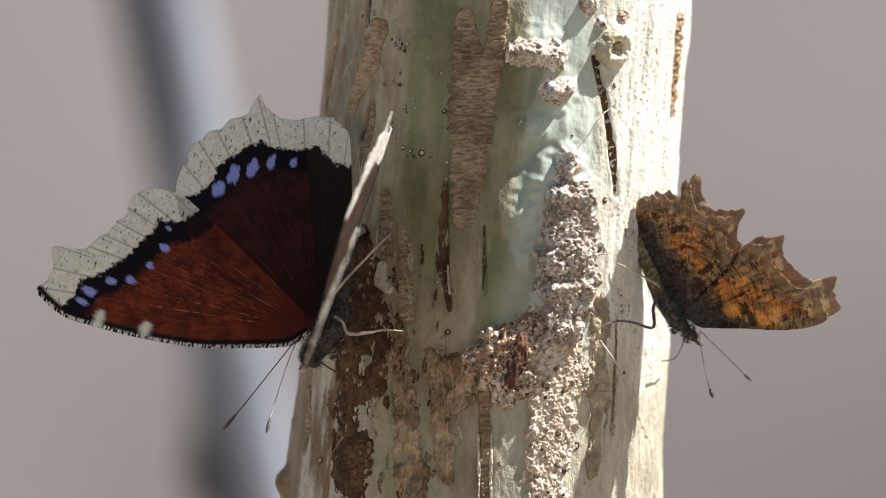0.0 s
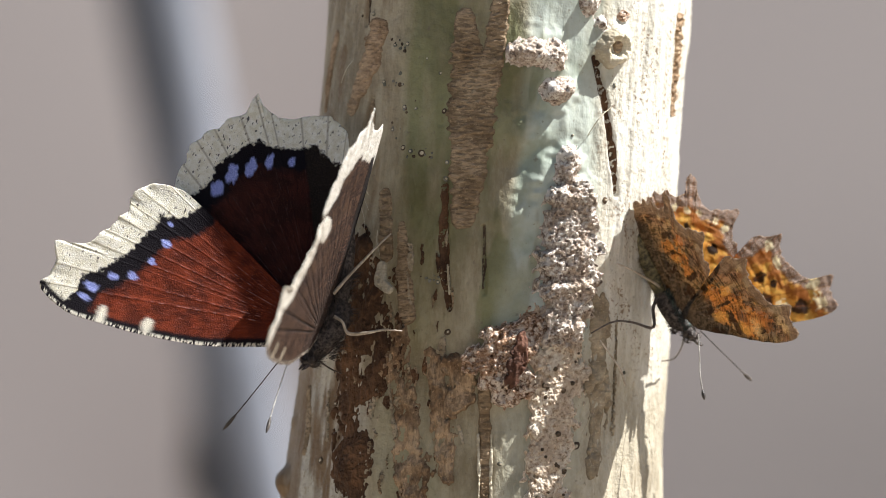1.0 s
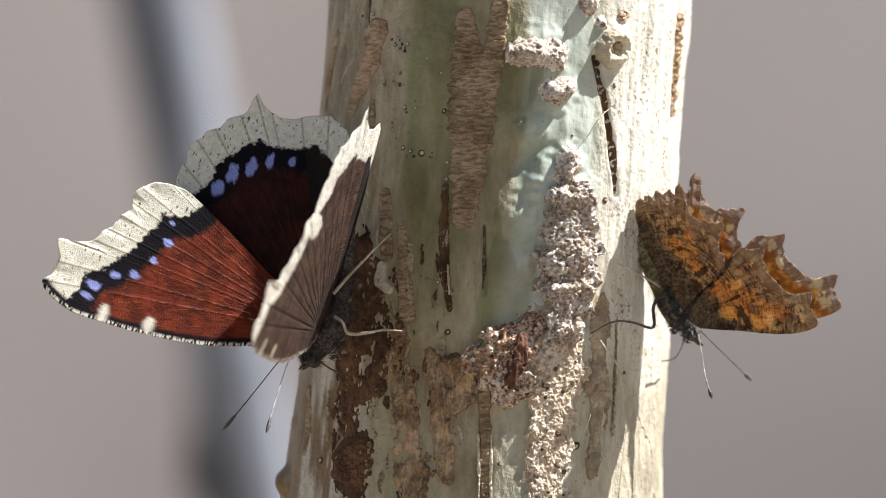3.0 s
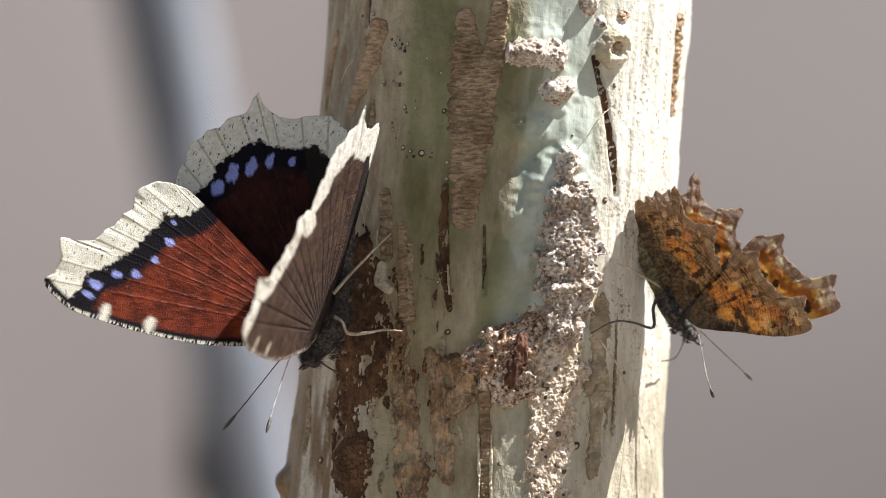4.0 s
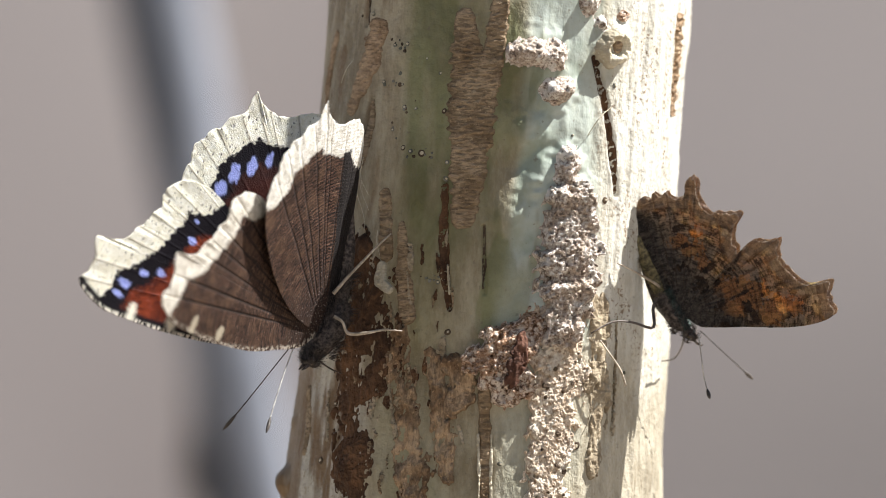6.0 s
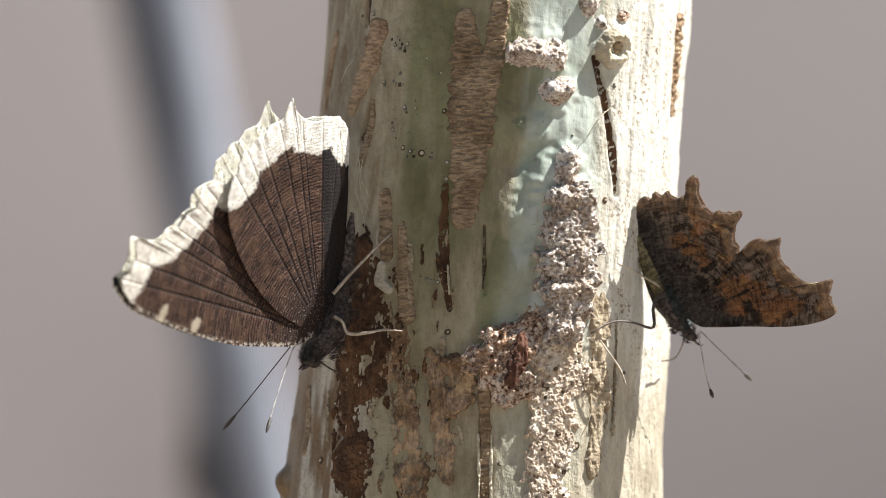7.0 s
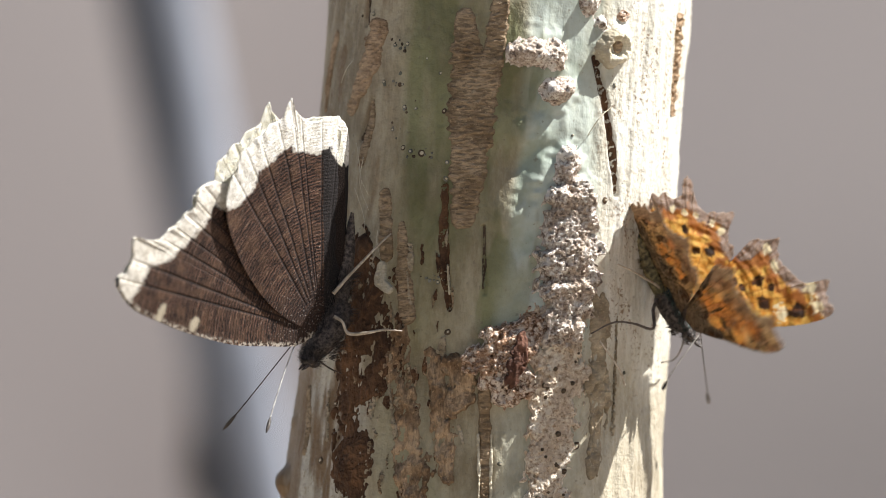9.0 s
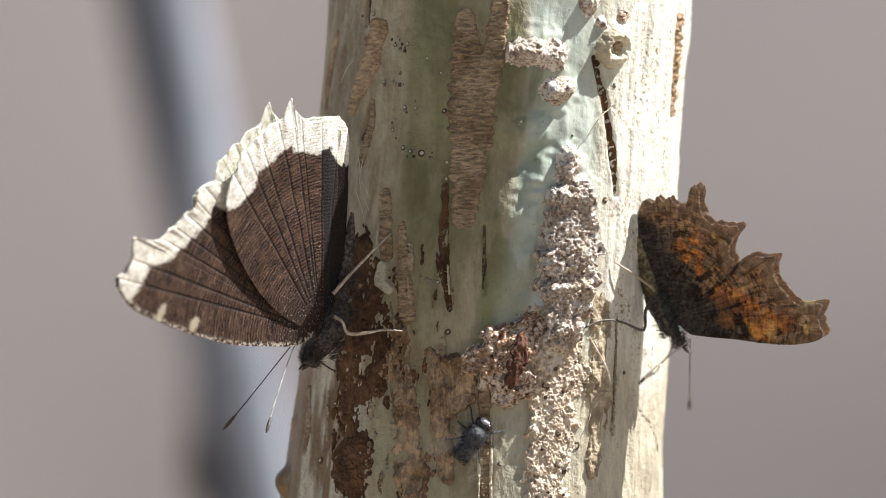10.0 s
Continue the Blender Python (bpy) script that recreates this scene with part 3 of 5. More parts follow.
# ---- the sapling behind ----
def sapling():
    t = Tree("grey_sapling_bark")
    n = t.noise(t.place(scale=(1, 1, 0.3)), 60, 4)
    col = t.mix(t.step(n, 0.35, 0.65), (0.13, 0.14, 0.165), (0.25, 0.265, 0.305))
    t.bump(n, 0.5, 0.002)
    mat = t.done(col, 0.7, 0.3)
    ob = tagged(new("sapling"), "slim grey sapling trunk, out of focus behind the aspen", "tree")
    y = 0.62
    k = (DIST + y) / DIST
    top = np.array([-42.4, 0, 39.25]) * k
    low = np.array([-26.4, 0, -39.08]) * k
    way = (top - low) / (top[2] - low[2])
    a, b = low + way * (GROUND - low[2] - 10), low + way * 1500
    ob.location = (a[0] * MM, y, 0)
    path = [((a[0] + (b[0] - a[0]) * f - a[0]) * MM, 0.006 * math.sin(9 * f), (a[2] + (b[2] - a[2]) * f) * MM + EYE_Z) for f in np.linspace(0, 1, 9)]
    v, f = tube_mesh(path, [0.0126, 0.0094, 0.0088, 0.0067], 20, 60)
    mesh_object("trunk", v, f, mat, ob)
    # Dark lumps added to blacken the lower left of the sapling.
    t2 = Tree("black_knot_bark")
    dark = t2.done(t2.mix(t2.noise(t2.place(), 90, 4), (0.012, 0.012, 0.014), (0.05, 0.048, 0.05)), 0.85, 0.2)
    for z, r, dx in ((EYE_Z - 0.044, 10.0, -5.0), (EYE_Z - 0.029, 6.7, -4.2)):
        at = np.array(path[0]) + (np.array(path[-1]) - np.array(path[0])) * (z - path[0][2]) / (path[-1][2] - path[0][2])
        lump("knot", (at[0] / MM + dx, -4.0, z / MM), (r, r * 0.8, 14.2), dark, ob, "dark swollen knot", wobble=0.2, seed=4)


sapling()


# ---- materials: butterflies ----
def cloak_upper(name, field, deep):
    """Maroon upper side: cream border, black band with blue spots."""
    t = Tree(name)
    co = t.place("wp")
    fine = t.noise(co, 5.0, 3)
    mid = t.noise(co, 1.1, 4)
    wide = t.noise(co, 0.3, 2)
    e = t.math("ADD", t.attr("edge"), t.math("MULTIPLY", t.math("SUBTRACT", mid, 0.5), 2.2))
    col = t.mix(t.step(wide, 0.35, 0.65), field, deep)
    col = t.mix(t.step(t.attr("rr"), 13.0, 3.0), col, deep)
    col = t.mix(t.step(t.noise(co, 7.0, 2), 0.57, 0.66, 0, 0.7), col, (3.6 * field[0], 4.2 * field[1], 3.2 * field[2]))
    col = t.mix(t.step(t.attr("vein"), 0.5, 0.95, 0, 0.08), col, tuple(min(1, 1.7 * c) for c in field))
    streak = t.noise(t.place("polar", (0.30, 2.2, 1)), 2.0, 4, 0.65)
    col = t.mix(t.step(streak, 0.50, 0.36, 0, 0.75), col, deep)
    col = t.mix(t.math("MULTIPLY", t.step(streak, 0.58, 0.66, 0, 0.6), t.step(fine, 0.45, 0.58)), col, tuple(1.6 * c + 0.5 * field[0] for c in field))
    col = t.mix(t.math("MULTIPLY", t.step(t.attr("vein"), 0.75, 1.0), t.step(mid, 0.48, 0.60, 0, 0.55)), col, tuple(1.5 * c + 1.3 * field[0] for c in field))
    black = (0.010, 0.008, 0.011)
    col = t.mix(t.step(e, 8.2, 7.0), col, black)
    # Strip along the inner margin, coloured dark grey-brown.
    col = t.mix(t.attr("inner_strip"), col, t.mix(t.step(fine, 0.45, 0.7), (0.014, 0.010, 0.009), (0.06, 0.045, 0.036)))
    col = t.mix(t.attr("spot"), col, t.mix(t.step(fine, 0.35, 0.7), (0.20, 0.24, 0.58), (0.44, 0.49, 0.86)))
    cream = t.mix(t.step(mid, 0.3, 0.7), (0.76, 0.71, 0.55), (0.92, 0.89, 0.79))
    cream = t.mix(t.step(t.noise(t.place("wp", (1.6, 0.7, 1)), 1.5, 3), 0.60, 0.66, 0, 0.9), cream, (0.06, 0.05, 0.05))
    cream = t.mix(t.step(t.attr("vein"), 0.2, 0.9, 0, 0.6), cream, (0.34, 0.29, 0.20))
    col = t.mix(t.step(e, 4.6, 4.1), col, cream)
    rim = t.math("ADD", t.attr("costa"), t.math("MULTIPLY", t.math("SUBTRACT", fine, 0.5), 1.0))
    col = t.mix(t.step(rim, 1.6, 0.9), col, black)
    col = t.mix(t.math("MULTIPLY", t.step(t.attr("costa"), 0.75, 0.35), t.step(t.noise(t.place("wp", (3.2, 0.8, 1)), 1.0, 2), 0.46, 0.54)), col, (0.74, 0.70, 0.60))
    col = t.mix(t.attr("pale"), col, (0.78, 0.74, 0.62))
    t.bump(t.math("ADD", t.math("MULTIPLY", fine, 1.2), t.math("MULTIPLY", t.attr("vein"), 0.4)), 0.8, 0.00018)
    return t.done(col, 0.65, 0.06, 0.06)


def cloak_under(name, border, shine, wide):
    """Dark brown striated under side with a whitish border."""
    t = Tree(name)
    co = t.place("wp")
    fine = t.noise(co, 4.5, 3)
    mid = t.noise(co, 1.0, 4)
    wave = t.math("SINE", t.math("ADD", t.math("MULTIPLY", t.attr("rr"), 12.0), t.math("MULTIPLY", t.noise(co, 1.1, 4, 0.7), 15.0)))
    e = t.math("ADD", t.attr("edge"), t.math("MULTIPLY", t.math("SUBTRACT", mid, 0.5), 2.6))
    col = t.mix(t.step(wave, -0.5, 0.7), (0.012, 0.008, 0.0065), (0.104, 0.054, 0.036))
    line = t.noise(t.place("polar", (2.6, 0.35, 1)), 1.6, 4, 0.7, 0.6)
    col = t.mix(t.step(line, 0.52, 0.42, 0, 0.7), col, (0.012, 0.009, 0.008))
    col = t.mix(t.math("MULTIPLY", t.step(line, 0.56, 0.64, 0, 0.8), t.step(fine, 0.42, 0.56)), col, (0.26, 0.165, 0.115))
    col = t.mix(t.step(t.noise(co, 0.35, 2), 0.45, 0.7, 0, 0.5), col, (0.115, 0.066, 0.040))
    col = t.mix(t.step(t.attr("rr"), 13.0, 4.0, 0, 0.6), col, (0.016, 0.011, 0.010))
    col = t.mix(t.step(fine, 0.64, 0.78, 0, 0.6), col, (0.30, 0.20, 0.14))
    # Silvery glints near the wing base, painted as pale specks.
    col = t.mix(t.math("MULTIPLY", t.step(t.noise(co, 3.4, 2), 0.62, 0.70), t.step(t.attr("rr"), 17.0, 5.0, 0.15, 0.8)), col, (0.52, 0.47, 0.43))
    col = t.mix(t.step(t.attr("vein"), 0.25, 0.85, 0, 0.9), col, (0.018, 0.013, 0.012))
    cream = t.mix(t.step(mid, 0.35, 0.65), border, shine)
    cream = t.mix(t.step(t.noise(co, 2.4, 4), 0.55, 0.66, 0, 0.75), cream, (0.20, 0.16, 0.12))
    cream = t.mix(t.step(t.attr("vein"), 0.4, 0.9, 0, 0.3), cream, (0.42, 0.36, 0.26))
    # Strip along the inner margin, coloured near black.
    col = t.mix(t.attr("inner_strip"), col, t.mix(t.step(fine, 0.45, 0.7), (0.012, 0.010, 0.010), (0.055, 0.046, 0.042)))
    col = t.mix(t.step(e, wide + 0.3, wide - 0.4), col, cream)
    col = t.mix(t.math("MULTIPLY", t.step(t.attr("costa"), 0.9, 0.3), t.step(t.noise(co, 1.7, 2), 0.45, 0.6)), col, (0.45, 0.40, 0.33))
    col = t.mix(t.math("MULTIPLY", t.attr("pale"), 0.8), col, (0.55, 0.48, 0.36))
    t.bump(t.math("ADD", t.math("ADD", t.math("MULTIPLY", fine, 0.6), t.math("MULTIPLY", wave, 0.14)), t.attr("vein")), 0.7, 0.00016)
    return t.done(col, 0.7, 0.16, 0.10)


def comma_upper(name):
    """Bright orange upper side with black spots and a smoky brown border."""
    t = Tree(name)
    co = t.place("wp")
    mid = t.noise(co, 0.8, 3)
    fine = t.noise(co, 5.0, 3)
    e = t.math("ADD", t.attr("edge"), t.math("MULTIPLY", t.math("SUBTRACT", mid, 0.5), 2.6))
    col = t.mix(t.step(mid, 0.35, 0.65), (0.74, 0.33, 0.05), (0.90, 0.55, 0.13))
    col = t.mix(t.step(t.attr("rr"), 9.0, 2.0, 0, 0.7), col, (0.48, 0.13, 0.018))
    col = t.mix(t.math("MULTIPLY", t.step(e, 3.9, 3.1), t.step(t.noise(co, 0.45, 2), 0.36, 0.50)), col, (0.42, 0.15, 0.035))
    col = t.mix(t.step(e, 2.0, 1.3), col, t.mix(t.step(fine, 0.4, 0.65), (0.24, 0.165, 0.13), (0.56, 0.45, 0.38)))
    col = t.mix(t.attr("pale"), col, (0.95, 0.84, 0.55))
    col = t.mix(t.attr("spot"), col, (0.020, 0.012, 0.010))
    col = t.mix(t.step(t.attr("vein"), 0.4, 0.9, 0, 0.4), col, (0.28, 0.09, 0.02))
    col = t.mix(t.step(fine, 0.58, 0.8, 0, 0.3), col, (0.95, 0.75, 0.4))
    col = t.mix(t.math("MULTIPLY", t.attr("dim"), t.step(mid, 0.3, 0.7, 0.45, 0.95)), col, t.mix(t.step(fine, 0.4, 0.6), (0.17, 0.13, 0.06), (0.44, 0.37, 0.20)))
    t.bump(t.math("ADD", fine, t.attr("vein")), 0.5, 0.0001)
    return t.done(col, 0.6, 0.2, 0.58, t.mix(0.3, t.mix(1.0, col, col, "SCREEN"), (1.0, 0.68, 0.28)))


def comma_under(name, glow):
    """Bark-like under side: grey-brown streaks along and across the veins, orange patches, dark bars, a grey margin."""
    t = Tree(name)
    co = t.place("wp")
    a = t.noise(co, 0.55, 4, 0.6, 0.6)
    b = t.noise(t.place("wp", (0.9, 1.1, 1)), 1.2, 6, 0.75, 1.0)
    ray = t.noise(t.place("polar", (0.45, 1.6, 1)), 1.5, 4, 0.65, 0.5)
    ring = t.noise(t.place("polar", (1.8, 0.42, 1)), 1.15, 5, 0.72, 0.9)
    fine = t.noise(co, 6.0, 3)
    mott = t.math("ADD", t.math("MULTIPLY", b, 0.3), t.math("ADD", t.math("MULTIPLY", ray, 0.25), t.math("MULTIPLY", ring, 0.45)))
    col = t.mix(t.step(mott, 0.44, 0.57), (0.050, 0.033, 0.023), (0.60, 0.46, 0.33))
    tan = t.mix(t.step(mott, 0.43, 0.55), (0.085, 0.040, 0.019), (0.60, 0.32, 0.14))
    # Orange patches, which also carry the glow of light through the wing.
    w = t.math("ADD", t.attr("warm"), t.math("MULTIPLY", t.math("SUBTRACT", mott, 0.5), 1.5))
    col = t.mix(t.step(w, 0.30, 0.62), col, tan)
    col = t.mix(t.step(t.attr("gold"), 0.3, 0.7), col, t.mix(t.step(b, 0.35, 0.6), (0.30, 0.14, 0.05), (0.70, 0.42, 0.18)))
    col = t.mix(t.attr("dim"), col, t.mix(t.step(mott, 0.42, 0.62), (0.042, 0.036, 0.034), (0.30, 0.255, 0.225)))
    col = t.mix(t.step(t.attr("bar"), 0.3, 0.7), col, t.mix(t.step(b, 0.4, 0.6), (0.022, 0.013, 0.009), (0.09, 0.05, 0.03)))
    rim = t.math("ADD", t.attr("edge"), t.math("MULTIPLY", t.math("SUBTRACT", ray, 0.5), 2.0))
    col = t.mix(t.step(rim, 1.9, 1.3), col, t.mix(t.step(mott, 0.42, 0.58), (0.11, 0.078, 0.056), (0.46, 0.36, 0.27)))
    col = t.mix(t.math("MULTIPLY", t.step(rim, 1.5, 1.8), t.step(rim, 2.3, 2.0, 0, 0.8)), col, (0.05, 0.032, 0.024))
    col = t.mix(t.step(t.math("ADD", t.attr("glint"), t.math("SUBTRACT", b, 0.5)), 0.35, 0.75, 0, 0.45), col, (0.70, 0.58, 0.48))
    col = t.mix(t.step(t.attr("vein"), 0.45, 0.9, 0, 0.55), col, (0.10, 0.06, 0.035))
    col = t.mix(t.step(fine, 0.58, 0.70, 0, 0.7), col, (0.78, 0.64, 0.50))
    # Rim light along the wing's edge, painted into the colour.
    col = t.mix(t.math("MULTIPLY", t.step(t.attr("edge"), 0.28, 0.08), t.step(ray, 0.48, 0.6, 0.1, 0.7)), col, (0.72, 0.62, 0.52))
    t.bump(t.math("ADD", t.math("ADD", fine, t.math("MULTIPLY", mott, 5.0)), t.attr("vein")), 1.0, 0.0013)
    lit = t.mix(t.step(w, 0.20, 0.60), t.mix(t.step(mott, 0.43, 0.58), (0.05, 0.03, 0.02), (0.46, 0.32, 0.21)), t.mix(t.step(mott, 0.40, 0.56), (0.07, 0.03, 0.014), (0.70, 0.33, 0.125)))
    lit = t.mix(t.attr("dim"), lit, t.mix(t.step(mott, 0.42, 0.6), (0.03, 0.022, 0.018), (0.20, 0.155, 0.12)))
    lit = t.mix(t.step(t.attr("bar"), 0.3, 0.7), lit, (0.06, 0.03, 0.015))
    lit = t.mix(t.math("MAXIMUM", t.math("MULTIPLY", t.attr("pale"), 0.45), t.step(t.attr("gold"), 0.2, 0.8, 0, 0.5)), lit, (0.95, 0.62, 0.30))
    lit = t.mix(t.step(rim, 1.9, 1.3), lit, (0.34, 0.24, 0.16))
    lit = t.mix(t.step(t.attr("glint"), 0.3, 0.7, 0, 0.25), lit, (0.9, 0.72, 0.55))
    # The same painted rim light in the colour let through.
    lit = t.mix(t.math("MULTIPLY", t.step(t.attr("edge"), 0.28, 0.08), t.step(ray, 0.48, 0.6, 0.1, 0.8)), lit, (1.0, 0.9, 0.78))
    return t.done(col, 0.45, 0.5, glow, lit)


def hairy(name, dark, light, scale=1.0):
    t = Tree(name)
    n = t.noise(t.place(), 1800 * scale, 4)
    col = t.mix(t.step(n, 0.35, 0.68), dark, light)
    t.bump(n, 0.9, 0.0003)
    return t.done(col, 0.5, 0.35)


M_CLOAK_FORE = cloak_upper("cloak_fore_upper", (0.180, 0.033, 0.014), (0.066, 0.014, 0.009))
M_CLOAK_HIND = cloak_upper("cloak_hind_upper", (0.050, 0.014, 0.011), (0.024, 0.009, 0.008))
M_CLOAK_UNDER = cloak_under("cloak_hind_under", (0.60, 0.56, 0.48), (0.84, 0.81, 0.75), 4.6)
M_CLOAK_FORE_UNDER = cloak_under("cloak_fore_under", (0.54, 0.49, 0.41), (0.78, 0.74, 0.66), 3.6)
M_COMMA_UPPER = comma_upper("comma_upper")
M_COMMA_UNDER = comma_under("comma_under", 0.32)
M_FUR_DARK = hairy("dark_fur", (0.014, 0.010, 0.009), (0.14, 0.11, 0.092))
M_FUR_GREY = hairy("grey_green_fur", (0.020, 0.024, 0.021), (0.085, 0.125, 0.105))
M_FUR_TAN = hairy("olive_tan_fur", (0.05, 0.042, 0.022), (0.26, 0.21, 0.10))
M_ANTENNA = hairy("antenna_dark", (0.03, 0.025, 0.022), (0.12, 0.10, 0.085), 0.4)
# Paler copy of antenna_dark: sunlight on the large butterfly's antenna, put into colour.
M_ANTENNA_PALE = hairy("antenna_pale", (0.28, 0.26, 0.23), (0.60, 0.57, 0.52), 0.4)
M_LEG = hairy("pale_leg", (0.34, 0.28, 0.21), (0.62, 0.54, 0.44), 0.5)
M_LEG_DARK = hairy("dark_leg", (0.05, 0.04, 0.035), (0.16, 0.13, 0.11), 0.5)
M_EYE = Tree("eye").done((0.035, 0.022, 0.016), 0.25, 0.5)


# ---- butterflies ----
def ovals(u, v, items, ragged=0.0):
    """Soft oval marks: (u, v, half length, half width)."""
    m = np.zeros_like(u)
    for cu, cv, a, b in items:
        k = np.hypot((u - cu) / a, (v - cv) / b) + 0.16 * grain(u * 2.1, v * 2.1, 3) + ragged * rough_noise(u * 1.6, v * 2.3, 3, 8)
        m = np.maximum(m, smooth(-k, -1.12, -0.82))
    return m


def wing(name, label, outline, margin, side, mats, parent, spots=(), pales=(), inner_strip=0.0, camber=0.5, rimmed=True, dim=None, warm=(), gold=(), bar=(), glint=(), n_s=250, n_r=84, reach=1.0, relief=0.0):
    """One wing as a thin double sheet: outline in (along the body, out from it), mm, from the front edge round to the body.
    margin: the outline's points between which the outer margin runs. side: 1 or -1."""
    p = spline(outline, n_s) * np.array([1.0, reach])
    t = np.linspace(0, len(outline) - 1, n_s)
    on_margin = (t >= margin[0]) & (t <= margin[1])
    front = (t <= margin[0]) & rimmed
    jag = 0.16 * rough_noise(t * 2.3, t * 0, 3, 51)
    p = p * (1 + np.where(on_margin, jag / np.maximum(np.hypot(p[:, 0], p[:, 1]), 4), 0))[:, None]
    r = np.linspace(0.015, 1, n_r) ** 0.75
    u, v = r[:, None] * p[None, :, 0], r[:, None] * p[None, :, 1]

    def far(points):
        d = np.full(u.shape, 99.0)
        for a, b in points:
            d = np.minimum(d, np.hypot(u - a, v - b))
        return d

    edge, costa = far(p[on_margin]), far(p[front])
    vein = np.zeros_like(u)
    for k in np.linspace(margin[0] + 0.4, margin[1] - 0.2, 9):
        i = int(k / (len(outline) - 1) * (n_s - 1))
        gap = np.hypot(p[:, 0] - p[i, 0], p[:, 1] - p[i, 1])[None, :] * r[:, None]
        vein = np.maximum(vein, np.exp(-(gap / 0.20) ** 2) * smooth(r, 0.10, 0.25)[:, None])
    rr = np.hypot(u, v)
    z = camber * np.sin(math.pi * np.clip(r, 0, 1))[:, None] * np.sin(np.linspace(0, math.pi, n_s))[None, :]
    z = z + 0.008 * vein + 0.10 * rough_noise(u / 4, v / 4, 2, 61) * smooth(rr, 3, 10) + 0.12 * smooth(edge, 3.5, 0) * grain(t * 2.1, t * 0, 77)[None, :]
    z = z + relief * (0.6 * rough_noise(u / 1.3, v / 0.9, 3, 71) + 0.9 * rough_noise(rr / 0.75, 9 * np.arctan2(u, v + 1e-6) / 2.6, 3, 72)) * smooth(rr, 2, 5)
    if inner_strip:      # the inner margin bends in towards the abdomen
        z = z + 0.15 * np.clip(inner_strip * u - 2.1 - v, 0, None) * smooth(rr, 4, 14)
    z = z * side
    half = 0.05
    up = np.stack([v, u, z + half * side], -1).reshape(-1, 3)
    lo = np.stack([v, u, z - half * side], -1).reshape(-1, 3)
    n = len(up)
    f = sheet_faces(n_r, n_s)
    rim_i = (n_r - 1) * n_s + np.arange(n_s - 1)
    rim = np.stack([rim_i, rim_i + 1, rim_i + 1 + n, rim_i + n], -1)
    faces = np.concatenate([f, f[:, ::-1] + n, rim])
    index = np.concatenate([np.zeros(len(f)), np.ones(len(f)), np.ones(len(rim))])
    attrs = {"edge": edge, "costa": costa, "vein": vein, "rr": rr, "spot": ovals(u, v, spots, 0.22), "pale": ovals(u, v, pales, 3.0 * relief),
             # dark strip along the inner margin, set wider than the bend above
             "inner_strip": smooth(inner_strip * u - 0.8 - v + 0.12 * rough_noise(u * 1.2, v * 1.2, 2, 13), -0.12, 0.12) if inner_strip else np.zeros_like(u),
             "dim": np.zeros_like(u) if dim is None else dim(u, v), "warm": ovals(u, v, warm, 0.35), "gold": ovals(u, v, gold, 0.5), "bar": ovals(u, v, bar, 0.6), "glint": ovals(u, v, glint, 1.1)}
    attrs = {k: np.concatenate([a.ravel(), a.ravel()]) for k, a in attrs.items()}
    wp = np.stack([v, u, np.zeros_like(u)], -1).reshape(-1, 3)
    attrs["wp"] = np.concatenate([wp, wp])
    polar = np.stack([rr, 9 * np.arctan2(u, v + 1e-6), np.zeros_like(u)], -1).reshape(-1, 3)
    attrs["polar"] = np.concatenate([polar, polar])
    return mesh_object(name, np.concatenate([up, lo]) * MM, faces, list(mats), parent, label, mat_index=index, attrs=attrs)


def body_frame(at, tilt, lean, back):
    """The pose of a butterfly: its length leans by lean to the right and tilt away; back: where its back faces, degrees from
    the picture's left towards the lens."""
    th, ph = radians(tilt), radians(lean)
    a = Vector((math.sin(ph) * math.cos(th), math.sin(th), math.cos(ph) * math.cos(th)))
    e1 = a.cross(Vector((0, 1, 0))).normalized()
    e2 = a.cross(e1)
    d = math.cos(radians(back)) * e1 + math.sin(radians(back)) * e2
    x = a.cross(d)
    m = Matrix((x, a, d)).transposed().to_4x4()
    m.translation = Vector((at[0] * MM, at[1] * MM, at[2] * MM + EYE_Z))
    return m


def fur(parent, mat, spans, count, length, seed, label, arc=(0.0, 2.0)):
    """Fine hairs on the body: thin spikes, joined."""
    rng = np.random.RandomState(seed)
    verts, faces = [], []
    for _ in range(count):
        y0, y1, cz, r = spans[rng.randint(len(spans))]
        a, y = (arc[0] + (arc[1] - arc[0]) * rng.rand()) * math.pi, y0 + (y1 - y0) * rng.rand()
        n = np.array([math.cos(a), 0.15 * rng.randn() + 0.5, math.sin(a)])
        n /= np.linalg.norm(n)
        base = np.array([r * math.cos(a) * 0.9, y, cz + r * math.sin(a) * 0.9])
        side = np.cross(n, [0.2, 1, 0.3])
        side *= 0.045 / np.linalg.norm(side)
        tip = base + n * length * (0.6 + 0.8 * rng.rand()) + rng.randn(3) * 0.12
        k = len(verts)
        other = np.cross(n, side)
        verts += [base + side, base - 0.5 * side + 0.87 * other, base - 0.5 * side - 0.87 * other, tip]
        faces += [(k, k + 1, k + 3), (k + 1, k + 2, k + 3), (k + 2, k, k + 3)]
    return tagged(mesh_object("fur", np.array(verts) * MM, faces, mat, parent, label), kind="stuff")


def local(m, points):
    """Places given in mm from the picture's centre, in a thing's space (mm)."""
    inv = m.inverted()
    return [tuple(c / MM for c in inv @ Vector((x * MM, y * MM, z * MM + EYE_Z))) for x, y, z in points]


